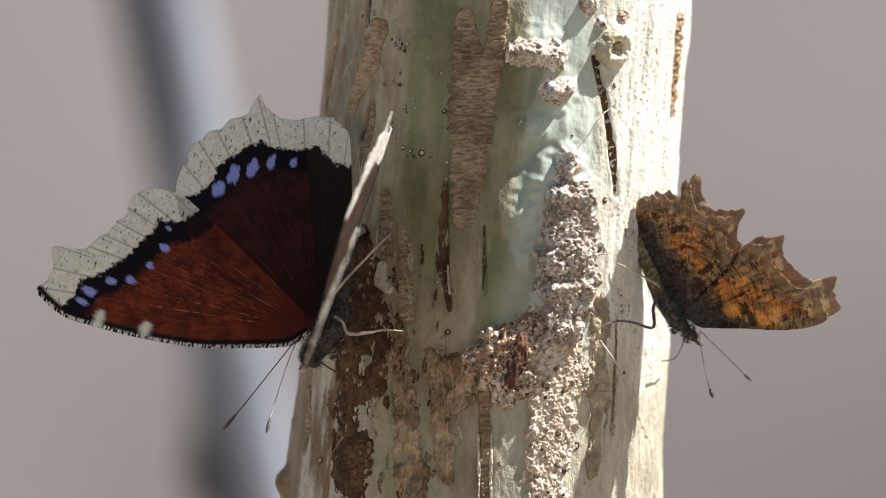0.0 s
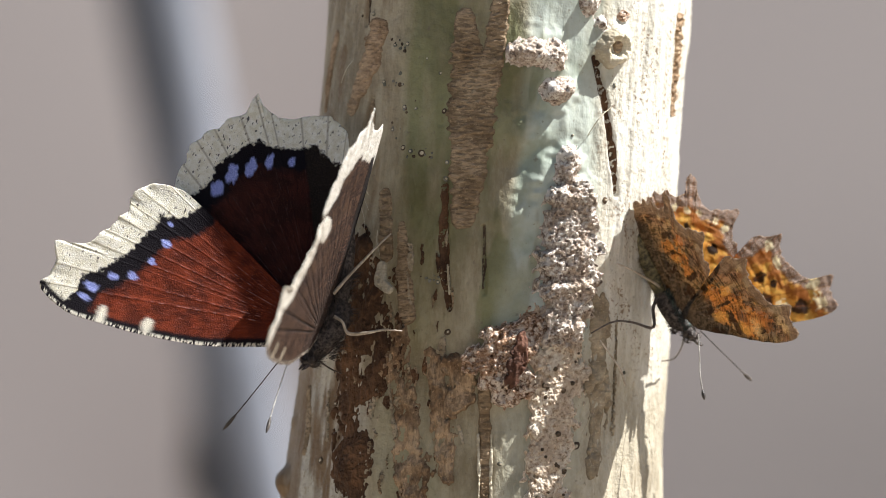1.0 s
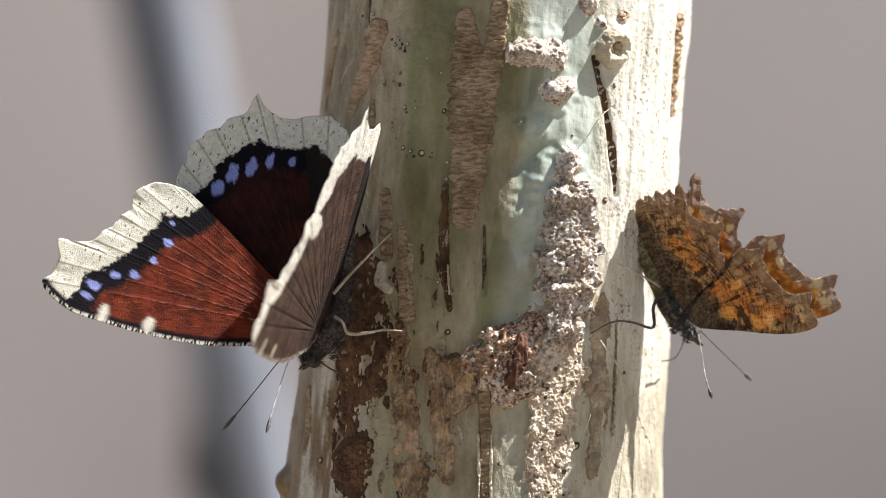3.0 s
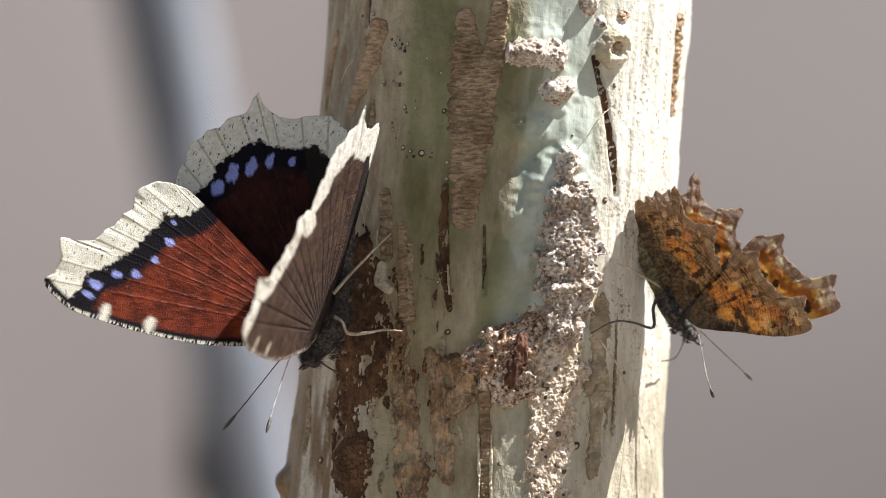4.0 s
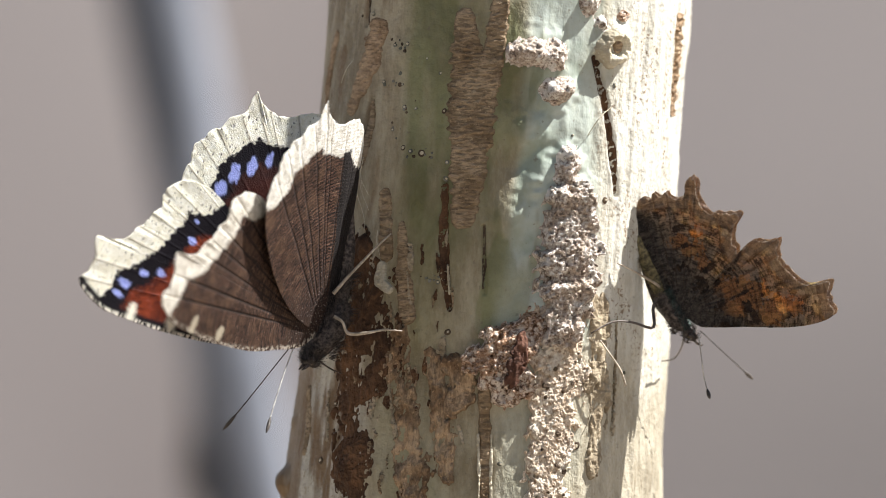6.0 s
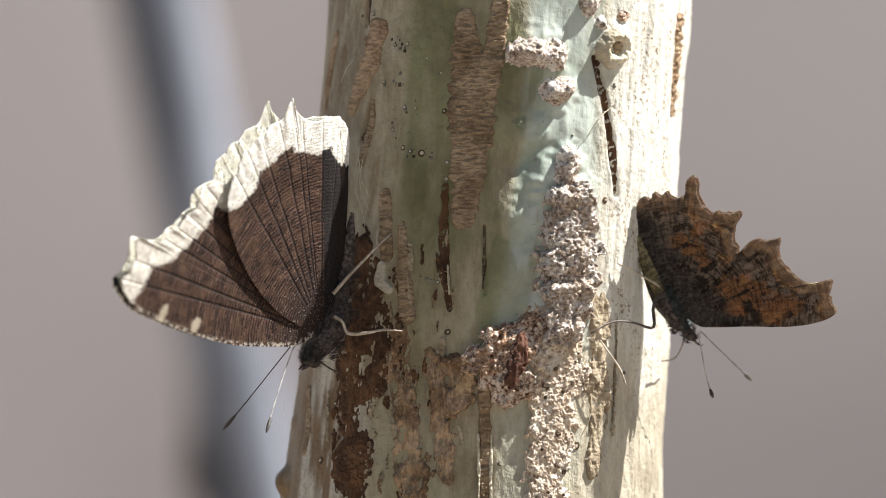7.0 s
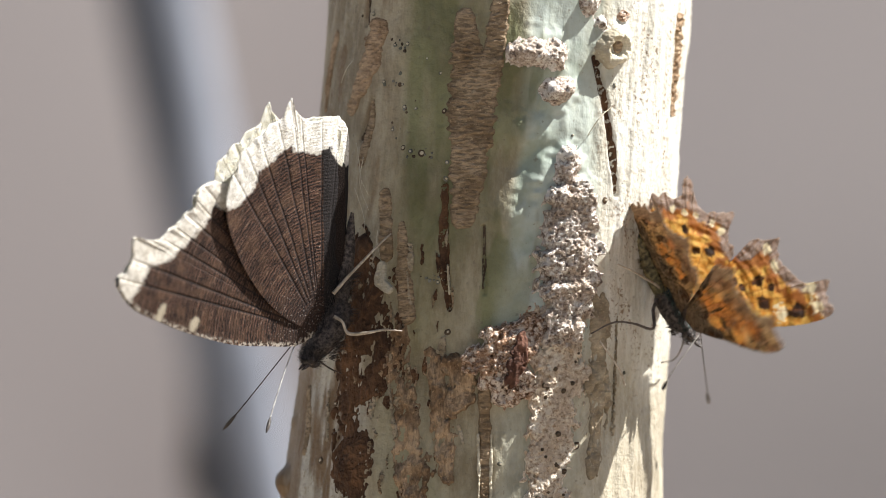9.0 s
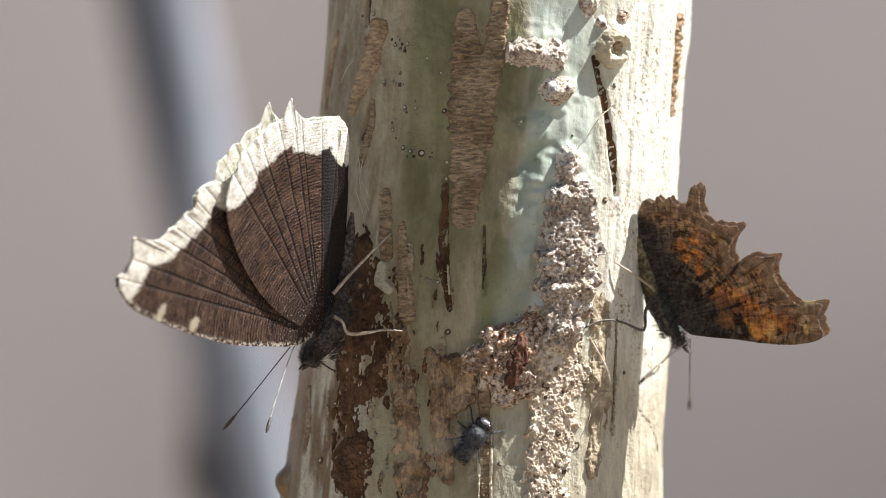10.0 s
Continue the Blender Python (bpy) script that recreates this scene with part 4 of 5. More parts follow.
def rings(name, label, stations, mat, parent, cols=20):
    """A body turned along its length: stations (along, height, half width, half height)."""
    s = spline(stations, 5 * len(stations))
    verts = []
    for y, z, a, b in s:
        for k in range(cols):
            q = 2 * math.pi * k / cols
            verts.append((max(a, 0.03) * math.cos(q) * MM, y * MM, (z + max(b, 0.03) * math.sin(q)) * MM))
    faces = [tuple(int(i) for i in f) for f in sheet_faces(len(s), cols, True)] + [tuple(range(cols)), tuple(range((len(s) - 1) * cols, len(s) * cols))[::-1]]
    return mesh_object(name, verts, faces, mat, parent, label)


# The large dark butterfly
CLOAK_AT = body_frame((-17.83, -25.2, -12.08), 9.5, 21.07, 43.7)
cloak = tagged(new("butterfly"), "large maroon butterfly with cream wing borders resting on the bark", "butterfly")
cloak.matrix_world = CLOAK_AT
FORE = [(-1.0, 1.4), (-3.6, 3.6), (-6.1, 9.4), (-8.4, 15.6), (-10.1, 23.7), (-10.9, 30.5), (-11.1, 35.7), (-9.2, 40.4), (-6.9, 39.7), (-4.8, 39.6),
        (-2.2, 40.8), (-1.4, 38.1), (-0.3, 35.9), (1.4, 35.0), (2.7, 33.9), (4.4, 33.4), (6.1, 32.3), (7.6, 32.6), (9.2, 32.3), (11.0, 30.3), (11.7, 27.2), (11.2, 24.3), (8.0, 16.5), (3.5, 6.5), (1.0, 1.2)]
HIND = [(-0.4, 1.8), (-0.3, 8.0), (1.2, 13.8), (4.2, 20.0), (8.0, 24.8), (11.2, 27.0), (14.2, 27.6), (16.2, 27.2), (18.3, 27.5), (20.0, 26.4), (21.4, 26.0), (22.6, 24.6), (24.1, 23.9), (25.8, 21.7),
        (27.3, 21.5), (29.2, 21.1), (27.9, 19.6), (27.2, 17.6), (27.4, 15.6), (28.6, 13.4), (29.6, 11.6), (29.9, 9.8), (29.2, 8.0), (28.2, 6.6), (21.4, 3.5), (14.4, 0.8), (7.9, -1.0), (2.0, -1.4)]
FORE_BLUE = [(3.6, 25.4, 0.55, 0.75), (0.3, 26.5, 0.5, 0.65), (-2.7, 28.3, 0.6, 0.8), (-3.8, 31.0, 0.6, 0.8), (-6.4, 33.4, 0.8, 1.0), (-8.2, 33.9, 0.55, 0.9), (6.4, 26.0, 0.3, 0.4)]
FORE_WHITE = [(-9.8, 30.6, 1.5, 0.7), (-8.6, 23.8, 1.2, 0.8)]
HIND_BLUE = [(14.0, 21.5, 1.15, 0.95), (16.8, 20.2, 1.4, 0.85), (18.6, 18.0, 1.4, 0.7), (20.6, 15.8, 1.15, 0.6), (21.8, 12.8, 0.7, 0.5)]
cloak_wings = []
for side in (1, -1):
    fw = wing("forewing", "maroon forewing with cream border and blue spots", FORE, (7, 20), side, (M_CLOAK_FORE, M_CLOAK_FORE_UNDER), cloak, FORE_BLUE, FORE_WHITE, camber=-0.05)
    hw = wing("hindwing", "dark maroon scalloped hindwing with cream border and blue spots", HIND, (6.3, 23), side, (M_CLOAK_HIND, M_CLOAK_UNDER), cloak, HIND_BLUE, (), rimmed=False, camber=-0.1, inner_strip=0.52)
    cloak_wings.append((side, fw, hw))
rings("thorax", "black-brown furry thorax", [(-3.4, -0.6, 0.6, 0.6), (-2.4, -0.8, 1.7, 1.7), (0.5, -1.4, 2.3, 2.3), (3.4, -1.8, 2.1, 2.1), (5.6, -2.0, 1.3, 1.3)], M_FUR_DARK, cloak)
rings("abdomen", "dark brown abdomen", [(4.6, -1.6, 1.2, 1.2), (8, -0.8, 1.1, 1.3), (12, 0.4, 0.9, 1.2), (15, 1.5, 0.6, 0.9), (17.8, 2.6, 0.2, 0.3)], M_FUR_DARK, cloak)
rings("head", "dark furry head", [(-5.2, 0.2, 0.3, 0.3), (-4.7, 0.1, 0.95, 0.9), (-3.9, -0.2, 1.15, 1.1), (-3.1, -0.5, 0.8, 0.8)], M_FUR_DARK, cloak)
for k in (-1, 1):
    lump("eye", (0.85 * k, -4.3, 0.0), (0.45, 0.65, 0.65), M_EYE, cloak, "dark round eye")
    tube("palp", [(0.3 * k, -4.9, 0.1), (0.4 * k, -5.6, 0.5), (0.3 * k, -6.3, 1.0)], [0.3, 0.26, 0.08], M_FUR_DARK, cloak, n=10)
fur(cloak, M_FUR_DARK, [(-5.2, -3, -0.1, 0.95), (-3, 5, -1.4, 2.2), (-3, 5, -1.4, 2.2), (5, 10, -0.6, 1.3)], 2600, 1.2, 5, "fine dark body hairs")
# Paler hairs, added to stand for the glints on the dark fur.
fur(cloak, M_LEG_DARK, [(-3, 5, -1.4, 2.3), (-5.2, -3, -0.1, 0.95)], 420, 1.4, 15, "paler glinting body hairs")
SHAFT = [0.085, 0.08, 0.08, 0.08, 0.085, 0.10]
CLUB = [0.10, 0.24, 0.30, 0.27, 0.10]


def antenna(mat, m, parent, points, label):
    """A thin shaft with a thicker club at its end."""
    p = spline(local(m, points), 40)
    shaft = tube("antenna", p[:35], SHAFT, mat, parent, label, 8, 40)
    tube("club", p[33:], CLUB, M_ANTENNA, shaft, "dark antenna club", 10, 16)
    return shaft


antenna(M_ANTENNA, CLOAK_AT, cloak, [(-21.6, -26.2, -13.6), (-22.4, -25.8, -14.5), (-25.2, -24.5, -18.0), (-28.8, -22.5, -22.5), (-32.0, -20.5, -26.3)], "dark clubbed antenna")
antenna(M_ANTENNA_PALE, CLOAK_AT, cloak, [(-21.4, -27, -13.8), (-22.0, -28, -15.2), (-23.19, -30, -18.60), (-24.5, -32, -22.83), (-25.5, -34, -26.5)], "sunlit pale clubbed antenna")
tube("leg", local(CLOAK_AT, [(-15.92, -26.5, -6.48), (-13.62, -26.2, -3.86), (-11.81, -25.5, -1.97), (-9.52, -25, 0.41), (-7.55, -24, 2.22)]), [0.3, 0.22, 0.2, 0.17, 0.12], M_LEG, cloak, "pale thin leg")
tube("leg", local(CLOAK_AT, [(-15.76, -26.5, -9.77), (-14.59, -27, -10.58), (-13.76, -27, -12.21), (-11.38, -27.5, -12.20), (-8.52, -27.5, -11.71), (-5.90, -27.2, -11.88)]), [0.25, 0.2, 0.25, 0.25, 0.17, 0.08], M_LEG, cloak, "pale sunlit leg gripping the bark")
tube("leg", local(CLOAK_AT, [(-19.63, -26.5, -14.54), (-18.25, -24.5, -16.03), (-16.38, -20, -17.45), (-14.66, -18.5, -18.20)]), [0.25, 0.16, 0.13, 0.08], M_LEG_DARK, cloak, "dark thin foreleg")

# The small orange butterfly
COMMA_AT = body_frame((34.74, -15.5, -9.41), -2.0, -26.6, 160.5)
comma = tagged(new("butterfly"), "small orange butterfly with ragged bark-brown wing undersides resting on the trunk", "butterfly")
comma.matrix_world = COMMA_AT
C_FORE = [(-1.0, 0.6), (-2.9, 1.9), (-3.9, 3.8), (-5.9, 8.6), (-8.6, 14.8), (-9.8, 19.3), (-9.7, 22.0), (-8.0, 22.3), (-6.6, 22.6), (-5.1, 23.8), (-4.6, 21.6), (-4.0, 20.3), (-2.6, 19.2),
          (-1.3, 18.6), (0.0, 18.1), (1.2, 18.1), (2.4, 18.5), (3.6, 19.3), (4.1, 17.6), (4.9, 16.2), (5.1, 15.0), (4.5, 13.6), (3.2, 12.1), (2.5, 10.0), (2.2, 7.5), (1.3, 4.5), (0.4, 0.8)]
C_HIND = [(-1.2, 0.2), (1.2, 5.0), (2.6, 8.4), (3.3, 10.9), (4.5, 12.2), (6.4, 12.4), (8.0, 13.4), (9.3, 15.2), (10.2, 13.8), (10.6, 12.7), (11.2, 12.2), (11.5, 11.2), (13.5, 10.6), (14.9, 10.7), (16.0, 11.3), (17.3, 11.1),
          (16.9, 9.9), (15.6, 9.1), (15.3, 8.0), (15.9, 6.8), (17.1, 6.5), (16.7, 5.6), (17.6, 4.6), (17.1, 3.8), (17.7, 2.9), (17.0, 1.4), (12.0, -1.2), (7.0, -2.6), (3.0, -3.1), (0.2, -2.5)]
C_SPOTS = [(0.9, 9.4, 0.75, 0.8), (-0.5, 12.9, 0.85, 0.95), (-2.3, 14.4, 0.6, 0.6), (-3.9, 12.2, 1.1, 1.0), (-0.4, 10.2, 0.6, 0.5), (-4.6, 7.6, 1.0, 0.8), (-2.2, 6.0, 0.9, 0.6), (-7.2, 16.6, 1.1, 1.6)]
C_PALE = [(3.0, 16.2, 0.8, 0.6), (0.4, 16.1, 1.0, 0.6), (-4.8, 19.8, 0.9, 1.1), (-7.8, 19.4, 1.2, 0.8), (-6.4, 14.0, 1.3, 1.0)]
H_SPOTS = [(7.2, 6.7, 0.7, 0.6), (6.1, 8.7, 0.8, 0.9), (10.7, 6.7, 0.7, 0.5)]
H_PALE = [(12.9, 7.9, 0.5, 0.5), (11.8, 9.3, 0.5, 0.5), (9.6, 11.1, 0.6, 0.6), (8.0, 12.0, 0.6, 0.6), (14.2, 6.4, 0.5, 0.5)]
comma_wings = []
for side in (1, -1):
    inner = [(u, v if side < 0 else max(v, -0.7)) for u, v in C_HIND]
    fw = wing("forewing", "ragged orange forewing, mottled brown beneath", C_FORE, (6, 21), side, (M_COMMA_UPPER, M_COMMA_UNDER), comma, C_SPOTS, C_PALE, camber=0.1, reach=0.965, relief=0.16,
              warm=[(0.6, 8.6, 1.9, 2.6), (-2.2, 11.0, 2.6, 3.4), (-5.2, 13.6, 2.2, 3.0), (-2.6, 7.6, 1.6, 2.4), (-6.4, 16.4, 1.2, 1.6)],
              gold=[(-2.9, 7.7, 1.1, 1.25), (-5.4, 11.6, 1.3, 0.75), (-6.3, 13.3, 0.7, 0.9), (0.5, 11.0, 0.7, 1.0)],
              bar=[(-3.6, 9.9, 1.1, 0.8), (-5.0, 10.3, 1.2, 0.8), (-1.5, 6.0, 0.6, 1.1), (-4.6, 5.2, 0.8, 1.5), (-7.0, 14.6, 0.6, 0.9), (-1.2, 10.2, 0.25, 1.5), (2.4, 7.0, 0.9, 1.0)],
              glint=[(0.6, 12.6, 0.5, 0.8), (-1.6, 14.4, 0.5, 0.7), (-3.9, 15.8, 0.55, 0.7), (-5.0, 18.0, 0.6, 0.7), (-6.6, 19.2, 0.55, 0.7), (-8.2, 16.6, 0.7, 0.5), (-7.6, 18.2, 0.5, 0.6), (2.4, 12.6, 0.5, 0.7), (-3.2, 13.2, 0.3, 1.0), (1.6, 9.6, 0.3, 0.8)],
              dim=lambda u, v: smooth(-v - 0.2 * u + 0.8 * rough_noise(u, v, 2, 9), -7.8, -5.2))
    hw = wing("hindwing", "ragged tailed orange hindwing, bark-brown beneath", inner, (4, 25), side, (M_COMMA_UPPER, M_COMMA_UNDER), comma, H_SPOTS, H_PALE, camber=0.1, relief=0.16,
              warm=[(9.4, 4.8, 1.3, 1.6), (7.8, 6.2, 1.1, 1.9), (5.6, 6.8, 1.6, 1.0), (9.8, 8.0, 0.8, 1.2)],
              gold=[(7.6, 6.0, 0.35, 0.8)],
              bar=[(2.6, 5.0, 1.1, 1.3), (8.7, 5.0, 0.35, 0.9), (6.2, 3.4, 0.6, 1.2), (4.2, 7.2, 0.5, 1.2), (11.4, 5.6, 0.4, 1.2)],
              glint=[(13.6, 5.1, 0.4, 0.35), (12.6, 6.6, 0.4, 0.35), (9.9, 8.6, 0.4, 0.4), (11.4, 7.8, 0.4, 0.35), (7.6, 10.0, 0.4, 0.4), (14.2, 3.4, 0.4, 0.3), (15.4, 5.4, 0.8, 0.15), (15.2, 3.0, 0.8, 0.15)],
              dim=lambda u, v: smooth(-v - 0.25 * u + 0.8 * rough_noise(u, v, 2, 9), -7.4, -4.2))
    comma_wings.append((side, fw, hw))
rings("thorax", "dark furry thorax", [(-2.6, -0.4, 0.45, 0.5), (-1.6, -0.8, 0.95, 1.2), (0.6, -1.1, 1.1, 1.5), (2.8, -1.3, 1.0, 1.4), (4.2, -1.5, 0.7, 0.9)], M_FUR_DARK, comma)
rings("abdomen", "olive-brown furry abdomen", [(3.4, -1.4, 0.6, 0.8), (6, -1.3, 0.8, 1.1), (9, -1.1, 0.75, 1.0), (12, -0.8, 0.6, 0.7), (14, -0.6, 0.2, 0.25)], M_FUR_TAN, comma)
rings("head", "grey-brown furry head", [(-4.6, 0.2, 0.25, 0.25), (-4.0, 0.0, 0.8, 0.75), (-3.1, -0.2, 0.95, 0.9), (-2.3, -0.4, 0.7, 0.7)], M_FUR_DARK, comma)
for k in (-1, 1):
    lump("eye", (0.7 * k, -3.5, 0.0), (0.4, 0.55, 0.55), M_EYE, comma, "dark round eye")
    tube("palp", [(0.2 * k, -4.2, 0.1), (0.3 * k, -5.0, 0.4), (0.2 * k, -5.6, 0.8)], [0.3, 0.26, 0.1], M_FUR_DARK, comma, n=10)
fur(comma, M_FUR_GREY, [(-2.5, 4, -1.0, 1.25)], 900, 0.8, 6, "fine blue-green thorax hairs", (0.15, 0.85))
fur(comma, M_FUR_DARK, [(-2.5, 4, -1.1, 1.1)], 500, 0.8, 9, "fine dark breast hairs", (0.9, 2.1))
fur(comma, M_FUR_TAN, [(3.6, 10, -1.2, 0.8)], 500, 0.8, 7, "fine tan abdomen hairs")
fur(comma, M_FUR_DARK, [(-4.6, -2, -0.1, 0.9)], 300, 0.8, 8, "fine dark head hairs")
feeler_near = antenna(M_ANTENNA_PALE, COMMA_AT, comma, [(37.28, -16.5, -12.45), (37.83, -17.5, -15.58), (38.40, -18, -18.70), (39.37, -18.5, -21.75)], "pale-shafted antenna with dark club")
feeler_far = antenna(M_ANTENNA, COMMA_AT, comma, [(37.66, -14.5, -11.97), (39.88, -11.5, -14.15), (42.59, -9, -16.74), (45.33, -6, -19.34)], "dark clubbed antenna")
tube("leg", local(COMMA_AT, [(32.53, -15, -6.52), (31.43, -16, -5.36), (29.83, -18, -4.37), (27.49, -20, -3.04), (25.34, -20.6, -2.06)]), [0.25, 0.2, 0.17, 0.14, 0.1], M_LEG, comma, "thin pale leg")
tube("leg", local(COMMA_AT, [(31.70, -15, -6.52), (30.67, -17, -8.57), (30.65, -18, -11.45), (27.65, -20, -10.70), (24.74, -22, -10.60), (21.51, -23.6, -12.23)]), [0.25, 0.26, 0.24, 0.17, 0.15, 0.1], M_LEG_DARK, comma, "thin dark leg gripping the bark")
tube("leg", local(COMMA_AT, [(22.82, -23.8, -13.22), (24.30, -23.6, -15.35), (25.79, -22.8, -17.58), (26.55, -22, -19.81)]), [0.1, 0.14, 0.16, 0.2], M_LEG, comma, "pale foot resting on the bark")
tube("leg", local(COMMA_AT, [(35.40, -12, -12.32), (34.97, -9, -14.42), (33.85, -7, -16.10), (31.63, -6, -16.52), (29.54, -7, -16.84)]), [0.18, 0.12, 0.1, 0.09, 0.07], M_LEG_DARK, comma, "thin grey foreleg")


# ---- the fly ----
def fly():
    ob = tagged(new("fly"), "small dark bristly fly with a white face walking up the bark", "fly")
    dark = hairy("fly_body", (0.012, 0.013, 0.016), (0.075, 0.08, 0.09), 1.2)
    white = hairy("fly_face", (0.42, 0.42, 0.44), (0.86, 0.86, 0.88), 1.2)
    rings("thorax", "grey-black dusted thorax", [(-1.6, 1.5, 0.8, 0.7), (-0.9, 1.75, 1.55, 1.35), (0.4, 1.85, 1.65, 1.45), (1.6, 1.6, 1.0, 0.9)], dark, ob, 18)
    rings("abdomen", "black pointed abdomen", [(-4.2, 1.1, 0.3, 0.3), (-3.6, 1.3, 1.1, 0.95), (-2.4, 1.5, 1.5, 1.3), (-0.9, 1.6, 1.3, 1.15)], dark, ob, 18)
    lump("head", (0, 2.1, 1.5), (1.2, 0.7, 1.0), dark, ob)
    lump("face", (0, 2.6, 1.75), (0.8, 0.5, 0.85), white, ob, "white face")
    for k in (-1, 1):
        lump("eye", (0.85 * k, 2.2, 1.6), (0.45, 0.55, 0.7), M_EYE, ob, "grey glinting eye")
        t = Tree("fly_wing")
        n = t.noise(t.place(), 900, 3)
        t.put(t.bsdf.inputs["Alpha"], t.step(n, 0.4, 0.6, 0.05, 0.17))
        glassy = t.done(t.mix(n, (0.25, 0.23, 0.20), (0.5, 0.47, 0.42)), 0.25, 0.6)
        p = spline([(0.8, 0.3), (2.2, -1.0), (4.2, -3.4), (4.9, -5.0), (4.0, -6.0), (2.4, -5.0), (1.1, -2.4), (0.6, -0.3)], 40)
        v = [(q[0] * k * MM, q[1] * MM, (2.6 - 0.12 * abs(q[1]) + s) * MM) for s in (0.0, 0.04) for q in p]
        mesh_object("wing", v, [tuple(range(40)), tuple(range(40, 80))[::-1]] + [(i, (i + 1) % 40, 40 + (i + 1) % 40, 40 + i) for i in range(40)], glassy, ob, "clear veined wing", shade=False)
        for y0, y1 in ((1.1, 3.1), (0.2, 0.3), (-0.6, -2.8)):
            tube("leg", [(0.8 * k, y0, 1.1), (2.0 * k, (y0 + y1) / 2, 1.9), (2.8 * k, y1 * 0.95, 0.6), (3.3 * k, y1, 0.05)], [0.17, 0.15, 0.11, 0.06], dark, ob, n=14, sides=6)
    fur(ob, dark, [(-4.4, -1.4, 1.35, 1.2), (-1.1, 1.4, 1.8, 1.4)], 620, 0.8, 9, "stiff black bristles")
    return ob


the_fly = fly()


# ---- what moves ----
def beat(side, h, sweep=0.0, off=0.0):
    """The pose of a wing that stands h degrees off the body's middle plane, swept back in its own plane by sweep."""
    return pose(side * off * MM, 0, 0, 0, -(90 - side * h), 0) @ pose(0, 0, 0, 0, 0, sweep)


def near_hind(h):
    """The hindwing beside the lens trails its forewing: it closes later and opens less; degrees open and swept."""
    return (float(np.interp(h, (0, 2, 15.7, 24, 34, 46), (2.2, 3.8, 20.0, 25.7, 31.5, 41.0))),
            float(np.interp(h, (0, 2, 15.7, 24, 34, 46), (-3.8, -4.0, 0.2, 1.6, 2.5, 4.0))))


def spread(h):
    """Wide open, the small butterfly's fore- and hindwings draw apart."""
    return min(1.0, max(0.0, (h - 30) / 45.0))


def hind_lead(h):
    """Half open, the small butterfly's hindwings stand wider than its forewings."""
    return float(np.interp(h, (0, 10, 25, 40, 70, 91), (1, 2.5, 6, 8, 2, 0)))


def behind(h):
    """The small butterfly's wing away from the lens opens a little later than the other."""
    return float(np.interp(h, (0, 30, 40, 72, 91), (0, 30, 37, 59, 87)))


def folded(h):
    """1 with the wings closed, 0 from some opening on."""
    return max(0.0, 1 - h / 14.0)


# Half the angle between the wings: (seconds, degrees).
CLOAK_OPEN = [(0.0, 46), (0.1, 32), (0.2, 20), (0.4, 21.5), (0.5, 24.5), (0.6, 28), (0.8, 37), (1.0, 37), (1.2, 28.5), (1.4, 29), (1.6, 39), (1.8, 43.5), (2.0, 42.5), (2.2, 36),
              (2.5, 34), (2.7, 34), (3.2, 33), (3.8, 31), (4.0, 31.5), (4.2, 28.5), (4.5, 23.8), (4.8, 22.5), (5.0, 20.5), (5.2, 18), (5.5, 15.7), (5.7, 15.5), (6.2, 9), (6.8, 2.4), (7.0, 1.0), (7.2, 0.2), (10.0, 0.2)]
# The other hindwing hardly stirs until the wings close: (seconds, degrees, swept).
FAR_HIND = [(0.0, 46, 1), (0.2, 40, 0), (0.5, 39, 0), (0.9, 43, 0.5), (1.2, 40, 0), (1.8, 46, 1), (2.2, 44, 0.5), (2.7, 42, 0.5), (3.8, 41, 0.5), (4.5, 38.5, 0), (4.8, 36, 0), (5.2, 31, 0), (5.7, 28, -0.5),
            (6.2, 20, -3.5), (6.5, 10, -6), (6.8, 5, -7), (7.0, 3, -7.6), (7.2, 2, -8), (10.0, 2, -8)]
COMMA_OPEN = [(0.0, 9.9), (0.1, 10.3), (0.2, 11.2), (0.3, 16.2), (0.4, 24.3), (0.5, 29.7), (0.6, 34.2), (0.7, 36.9), (0.8, 37.8), (0.9, 36), (1.0, 31.5), (1.2, 31.5), (1.4, 31.5), (1.5, 30.5), (1.7, 25.2), (1.9, 26.1), (2.1, 24.3), (2.3, 27.9),
              (2.5, 20), (2.6, 18), (2.7, 17.1), (3.2, 19.8), (3.8, 23), (4.0, 22.5), (4.2, 20), (4.4, 9), (4.8, 9), (5.0, 1), (5.2, 5), (5.4, 5), (5.5, 1.5), (5.6, 0.5), (5.7, 0.5), (6.2, 4), (6.8, 4), (7.0, 1), (7.2, 1), (7.4, 8), (7.5, 14),
              (7.6, 39), (7.7, 72), (7.8, 91), (7.9, 91), (8.0, 82), (8.1, 46), (8.2, 11.7), (8.3, 21.6), (8.4, 22.5), (8.5, 16.2), (8.6, 7), (8.7, 2), (8.8, 8), (8.9, 12.6), (9.0, 40), (9.1, 71), (9.2, 73), (9.3, 40), (9.4, 11),
              (9.5, 16.5), (9.6, 28.8), (9.7, 33), (9.8, 34), (9.9, 10.8), (10.0, 5)]
# The small butterfly's shifts on the bark: seconds, across, up (mm), turn in the picture (degrees, clockwise).
COMMA_SHIFT = [(0.0, 0, 0, 0), (7.5, 0, 0, 0), (7.8, 0, 0, 0), (8.1, 0, 0, 0), (8.9, 0, 0, 0), (9.0, 0, -0.2, 0.5), (9.1, 0, -1.2, 2), (9.2, 0, -1.8, 3), (9.3, 0, -1.2, 2.5), (9.4, 0.2, -0.8, 3),
               (9.8, 0.2, -0.8, 3), (9.9, 0, -0.7, 4), (10.0, -1.2, -0.8, 6)]
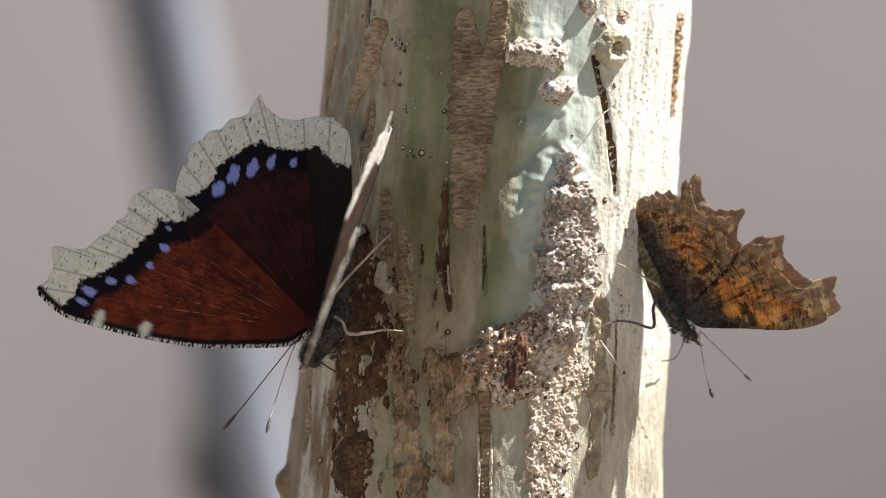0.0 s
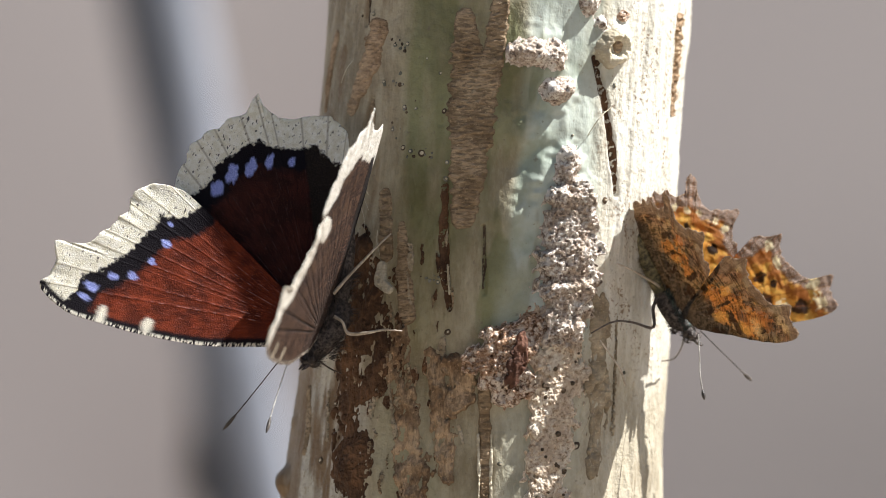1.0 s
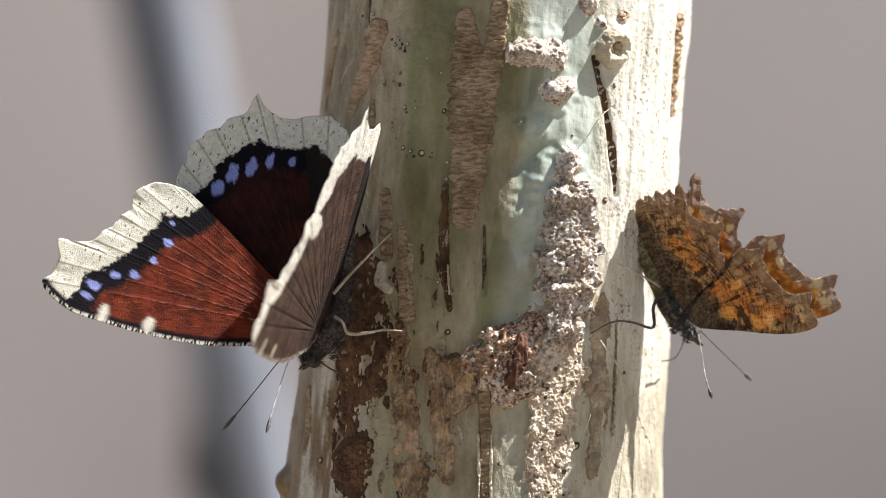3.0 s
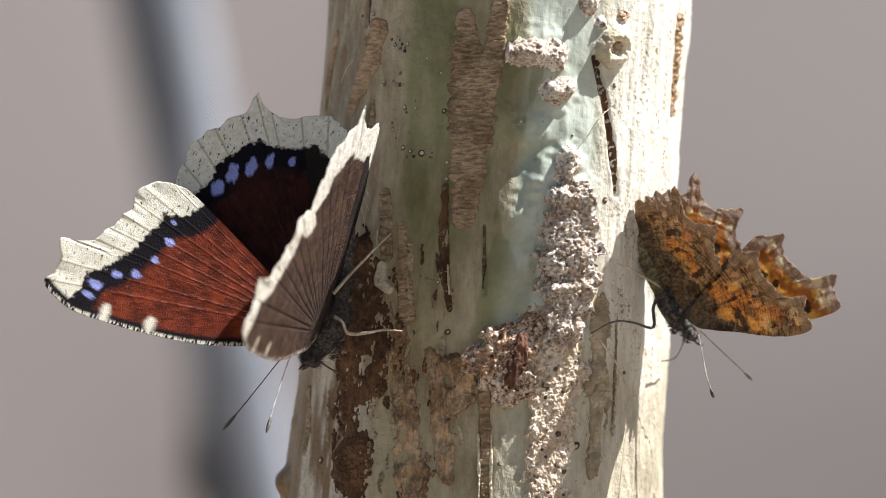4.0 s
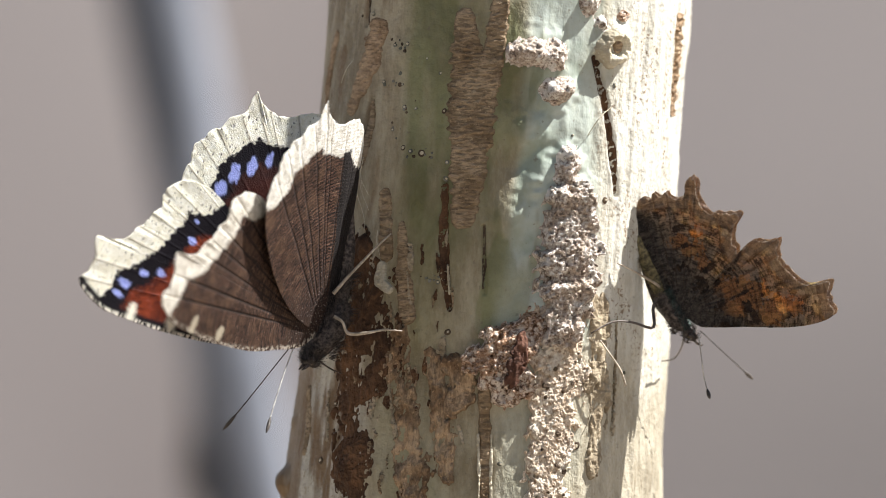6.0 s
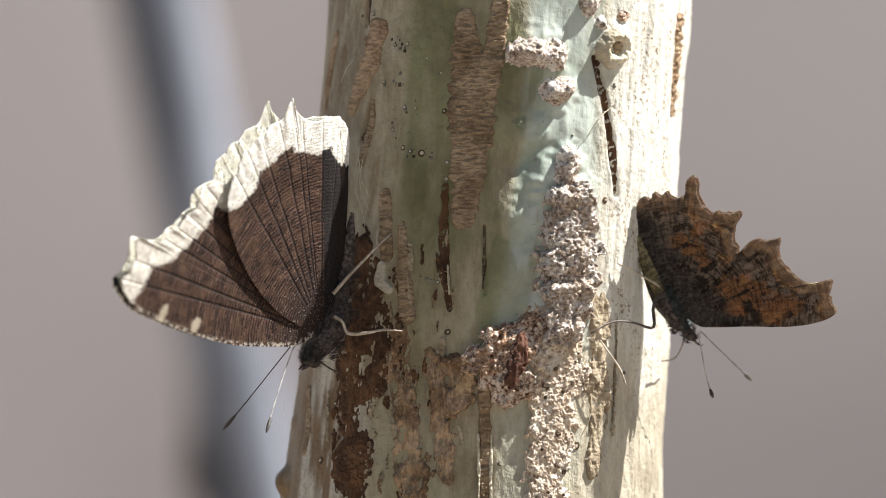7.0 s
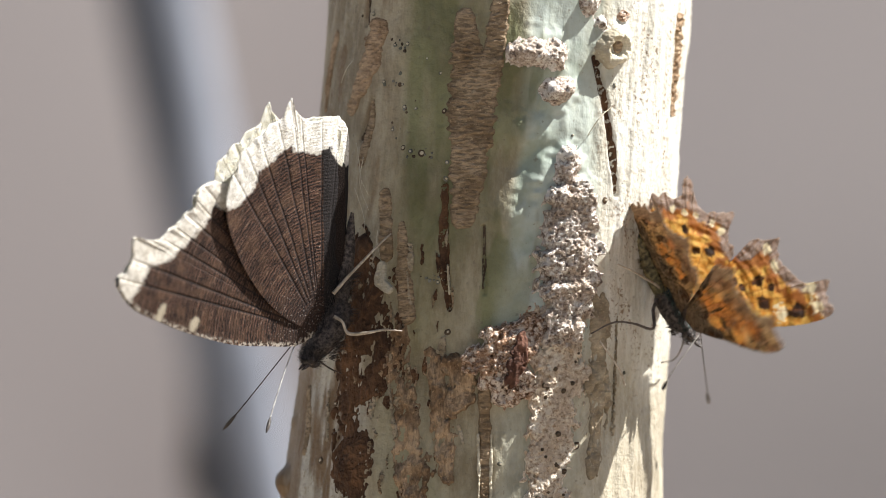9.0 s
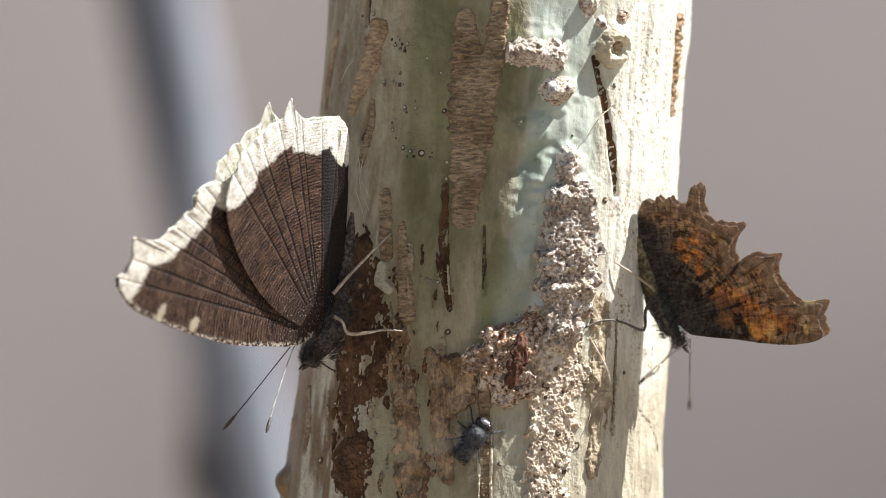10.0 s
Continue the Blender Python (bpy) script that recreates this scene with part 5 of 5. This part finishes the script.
# The small butterfly's antennae: where they sit on the head, and (seconds, degrees clockwise in the picture).
NEAR_BASE, FAR_BASE = (37.28, -16.5, -12.45), (37.66, -14.5, -11.97)
NEAR_SWING = [(0.0, 0), (0.5, 0), (0.7, 7), (0.9, 8), (1.4, 5), (1.7, 8), (2.1, 3), (2.5, 1), (3.2, 1), (3.8, 0), (4.5, -2), (5.5, 4), (6.2, 2), (6.8, 0), (7.4, 0), (7.5, 15), (7.6, 42), (7.8, 34), (7.9, 16), (8.1, 13), (8.5, 12), (8.6, 22),
              (8.7, 35), (8.8, 47), (8.9, 56), (9.0, 46), (9.1, 24), (9.5, 20), (9.8, 24), (9.9, 36), (10.0, 56)]
FAR_SWING = [(0.0, 0), (2.5, 0), (5.5, -2), (7.4, 0), (7.5, 9), (7.6, 39), (7.8, 34), (7.9, 28), (8.0, 28), (8.1, 10), (8.5, 10), (8.6, 21), (8.7, 46), (8.9, 50), (9.0, 38), (9.1, 10), (9.2, 13), (9.8, 15), (9.9, 25), (10.0, 40)]
# The fly's way: seconds, across, height (mm), heading in degrees clockwise from straight up.
FLY_WAY = [(0.0, (-0.98, -46.58), 20), (9.0, (-0.98, -42.49), 20), (9.1, (-0.16, -35.29), 14), (9.2, (2.62, -29.89), 44), (9.3, (2.62, -29.89), 54), (9.7, (2.95, -29.32), 55), (9.8, (3.28, -29.15), 55), (9.9, (3.93, -28.42), 50), (10.0, (4.59, -27.11), 36)]


def fly_pose(x, z, heading):
    s = to_arc(x, z)
    th = s / radius(z)
    r = radius(z) + 0.45
    n = Vector((math.sin(th), -math.cos(th), 0))
    side = Vector((math.cos(th), math.sin(th), 0))
    up = Vector((0, 0, 1))
    h = radians(heading)
    y = math.cos(h) * up + math.sin(h) * side
    m = Matrix((y.cross(n), y, n)).transposed().to_4x4()
    m.translation = Vector(((axis_x(z) + r * math.sin(th)) * MM, -r * math.cos(th) * MM, z * MM + EYE_Z))
    return m


def shifted(m, dx, dz, turn):
    at = m.translation.copy()
    r = Matrix.Rotation(radians(turn), 4, "Y")
    return Matrix.Translation(at + Vector((dx * MM, 0, dz * MM))) @ r @ Matrix.Translation(-at) @ m


def motions():
    for side, fw, hw in cloak_wings:
        walk(fw, [(t, beat(side, h, 1.2 * folded(h), 0.1)) for t, h in CLOAK_OPEN])
        if side > 0:
            walk(hw, [(t, beat(side, *near_hind(h), 0.16)) for t, h in CLOAK_OPEN])
        else:
            walk(hw, [(t, beat(side, h, sweep, 0.16)) for t, h, sweep in FAR_HIND])
    for side, fw, hw in comma_wings:
        rows = [(t, h if side < 0 else behind(h)) for t, h in COMMA_OPEN]
        walk(fw, [(t, beat(side, h, -2.5 * spread(h), 0.15)) for t, h in rows])
        walk(hw, [(t, beat(side, h + hind_lead(h), (7.5 - 1.5 * side) * spread(h), 0.3)) for t, h in rows])
    walk(comma, [(t, shifted(COMMA_AT, dx, dz, turn)) for t, dx, dz, turn in COMMA_SHIFT])
    for ob, base, swings in ((feeler_near, NEAR_BASE, NEAR_SWING), (feeler_far, FAR_BASE, FAR_SWING)):
        at = Vector([c * MM for c in local(COMMA_AT, [base])[0]])
        axis = COMMA_AT.to_3x3().inverted() @ Vector((0, 1, 0))
        walk(ob, [(t, Matrix.Translation(at) @ Matrix.Rotation(radians(a), 4, axis) @ Matrix.Translation(-at)) for t, a in swings])
    walk(the_fly, [(t, fly_pose(x, z, h)) for t, (x, z), h in FLY_WAY])


motions()
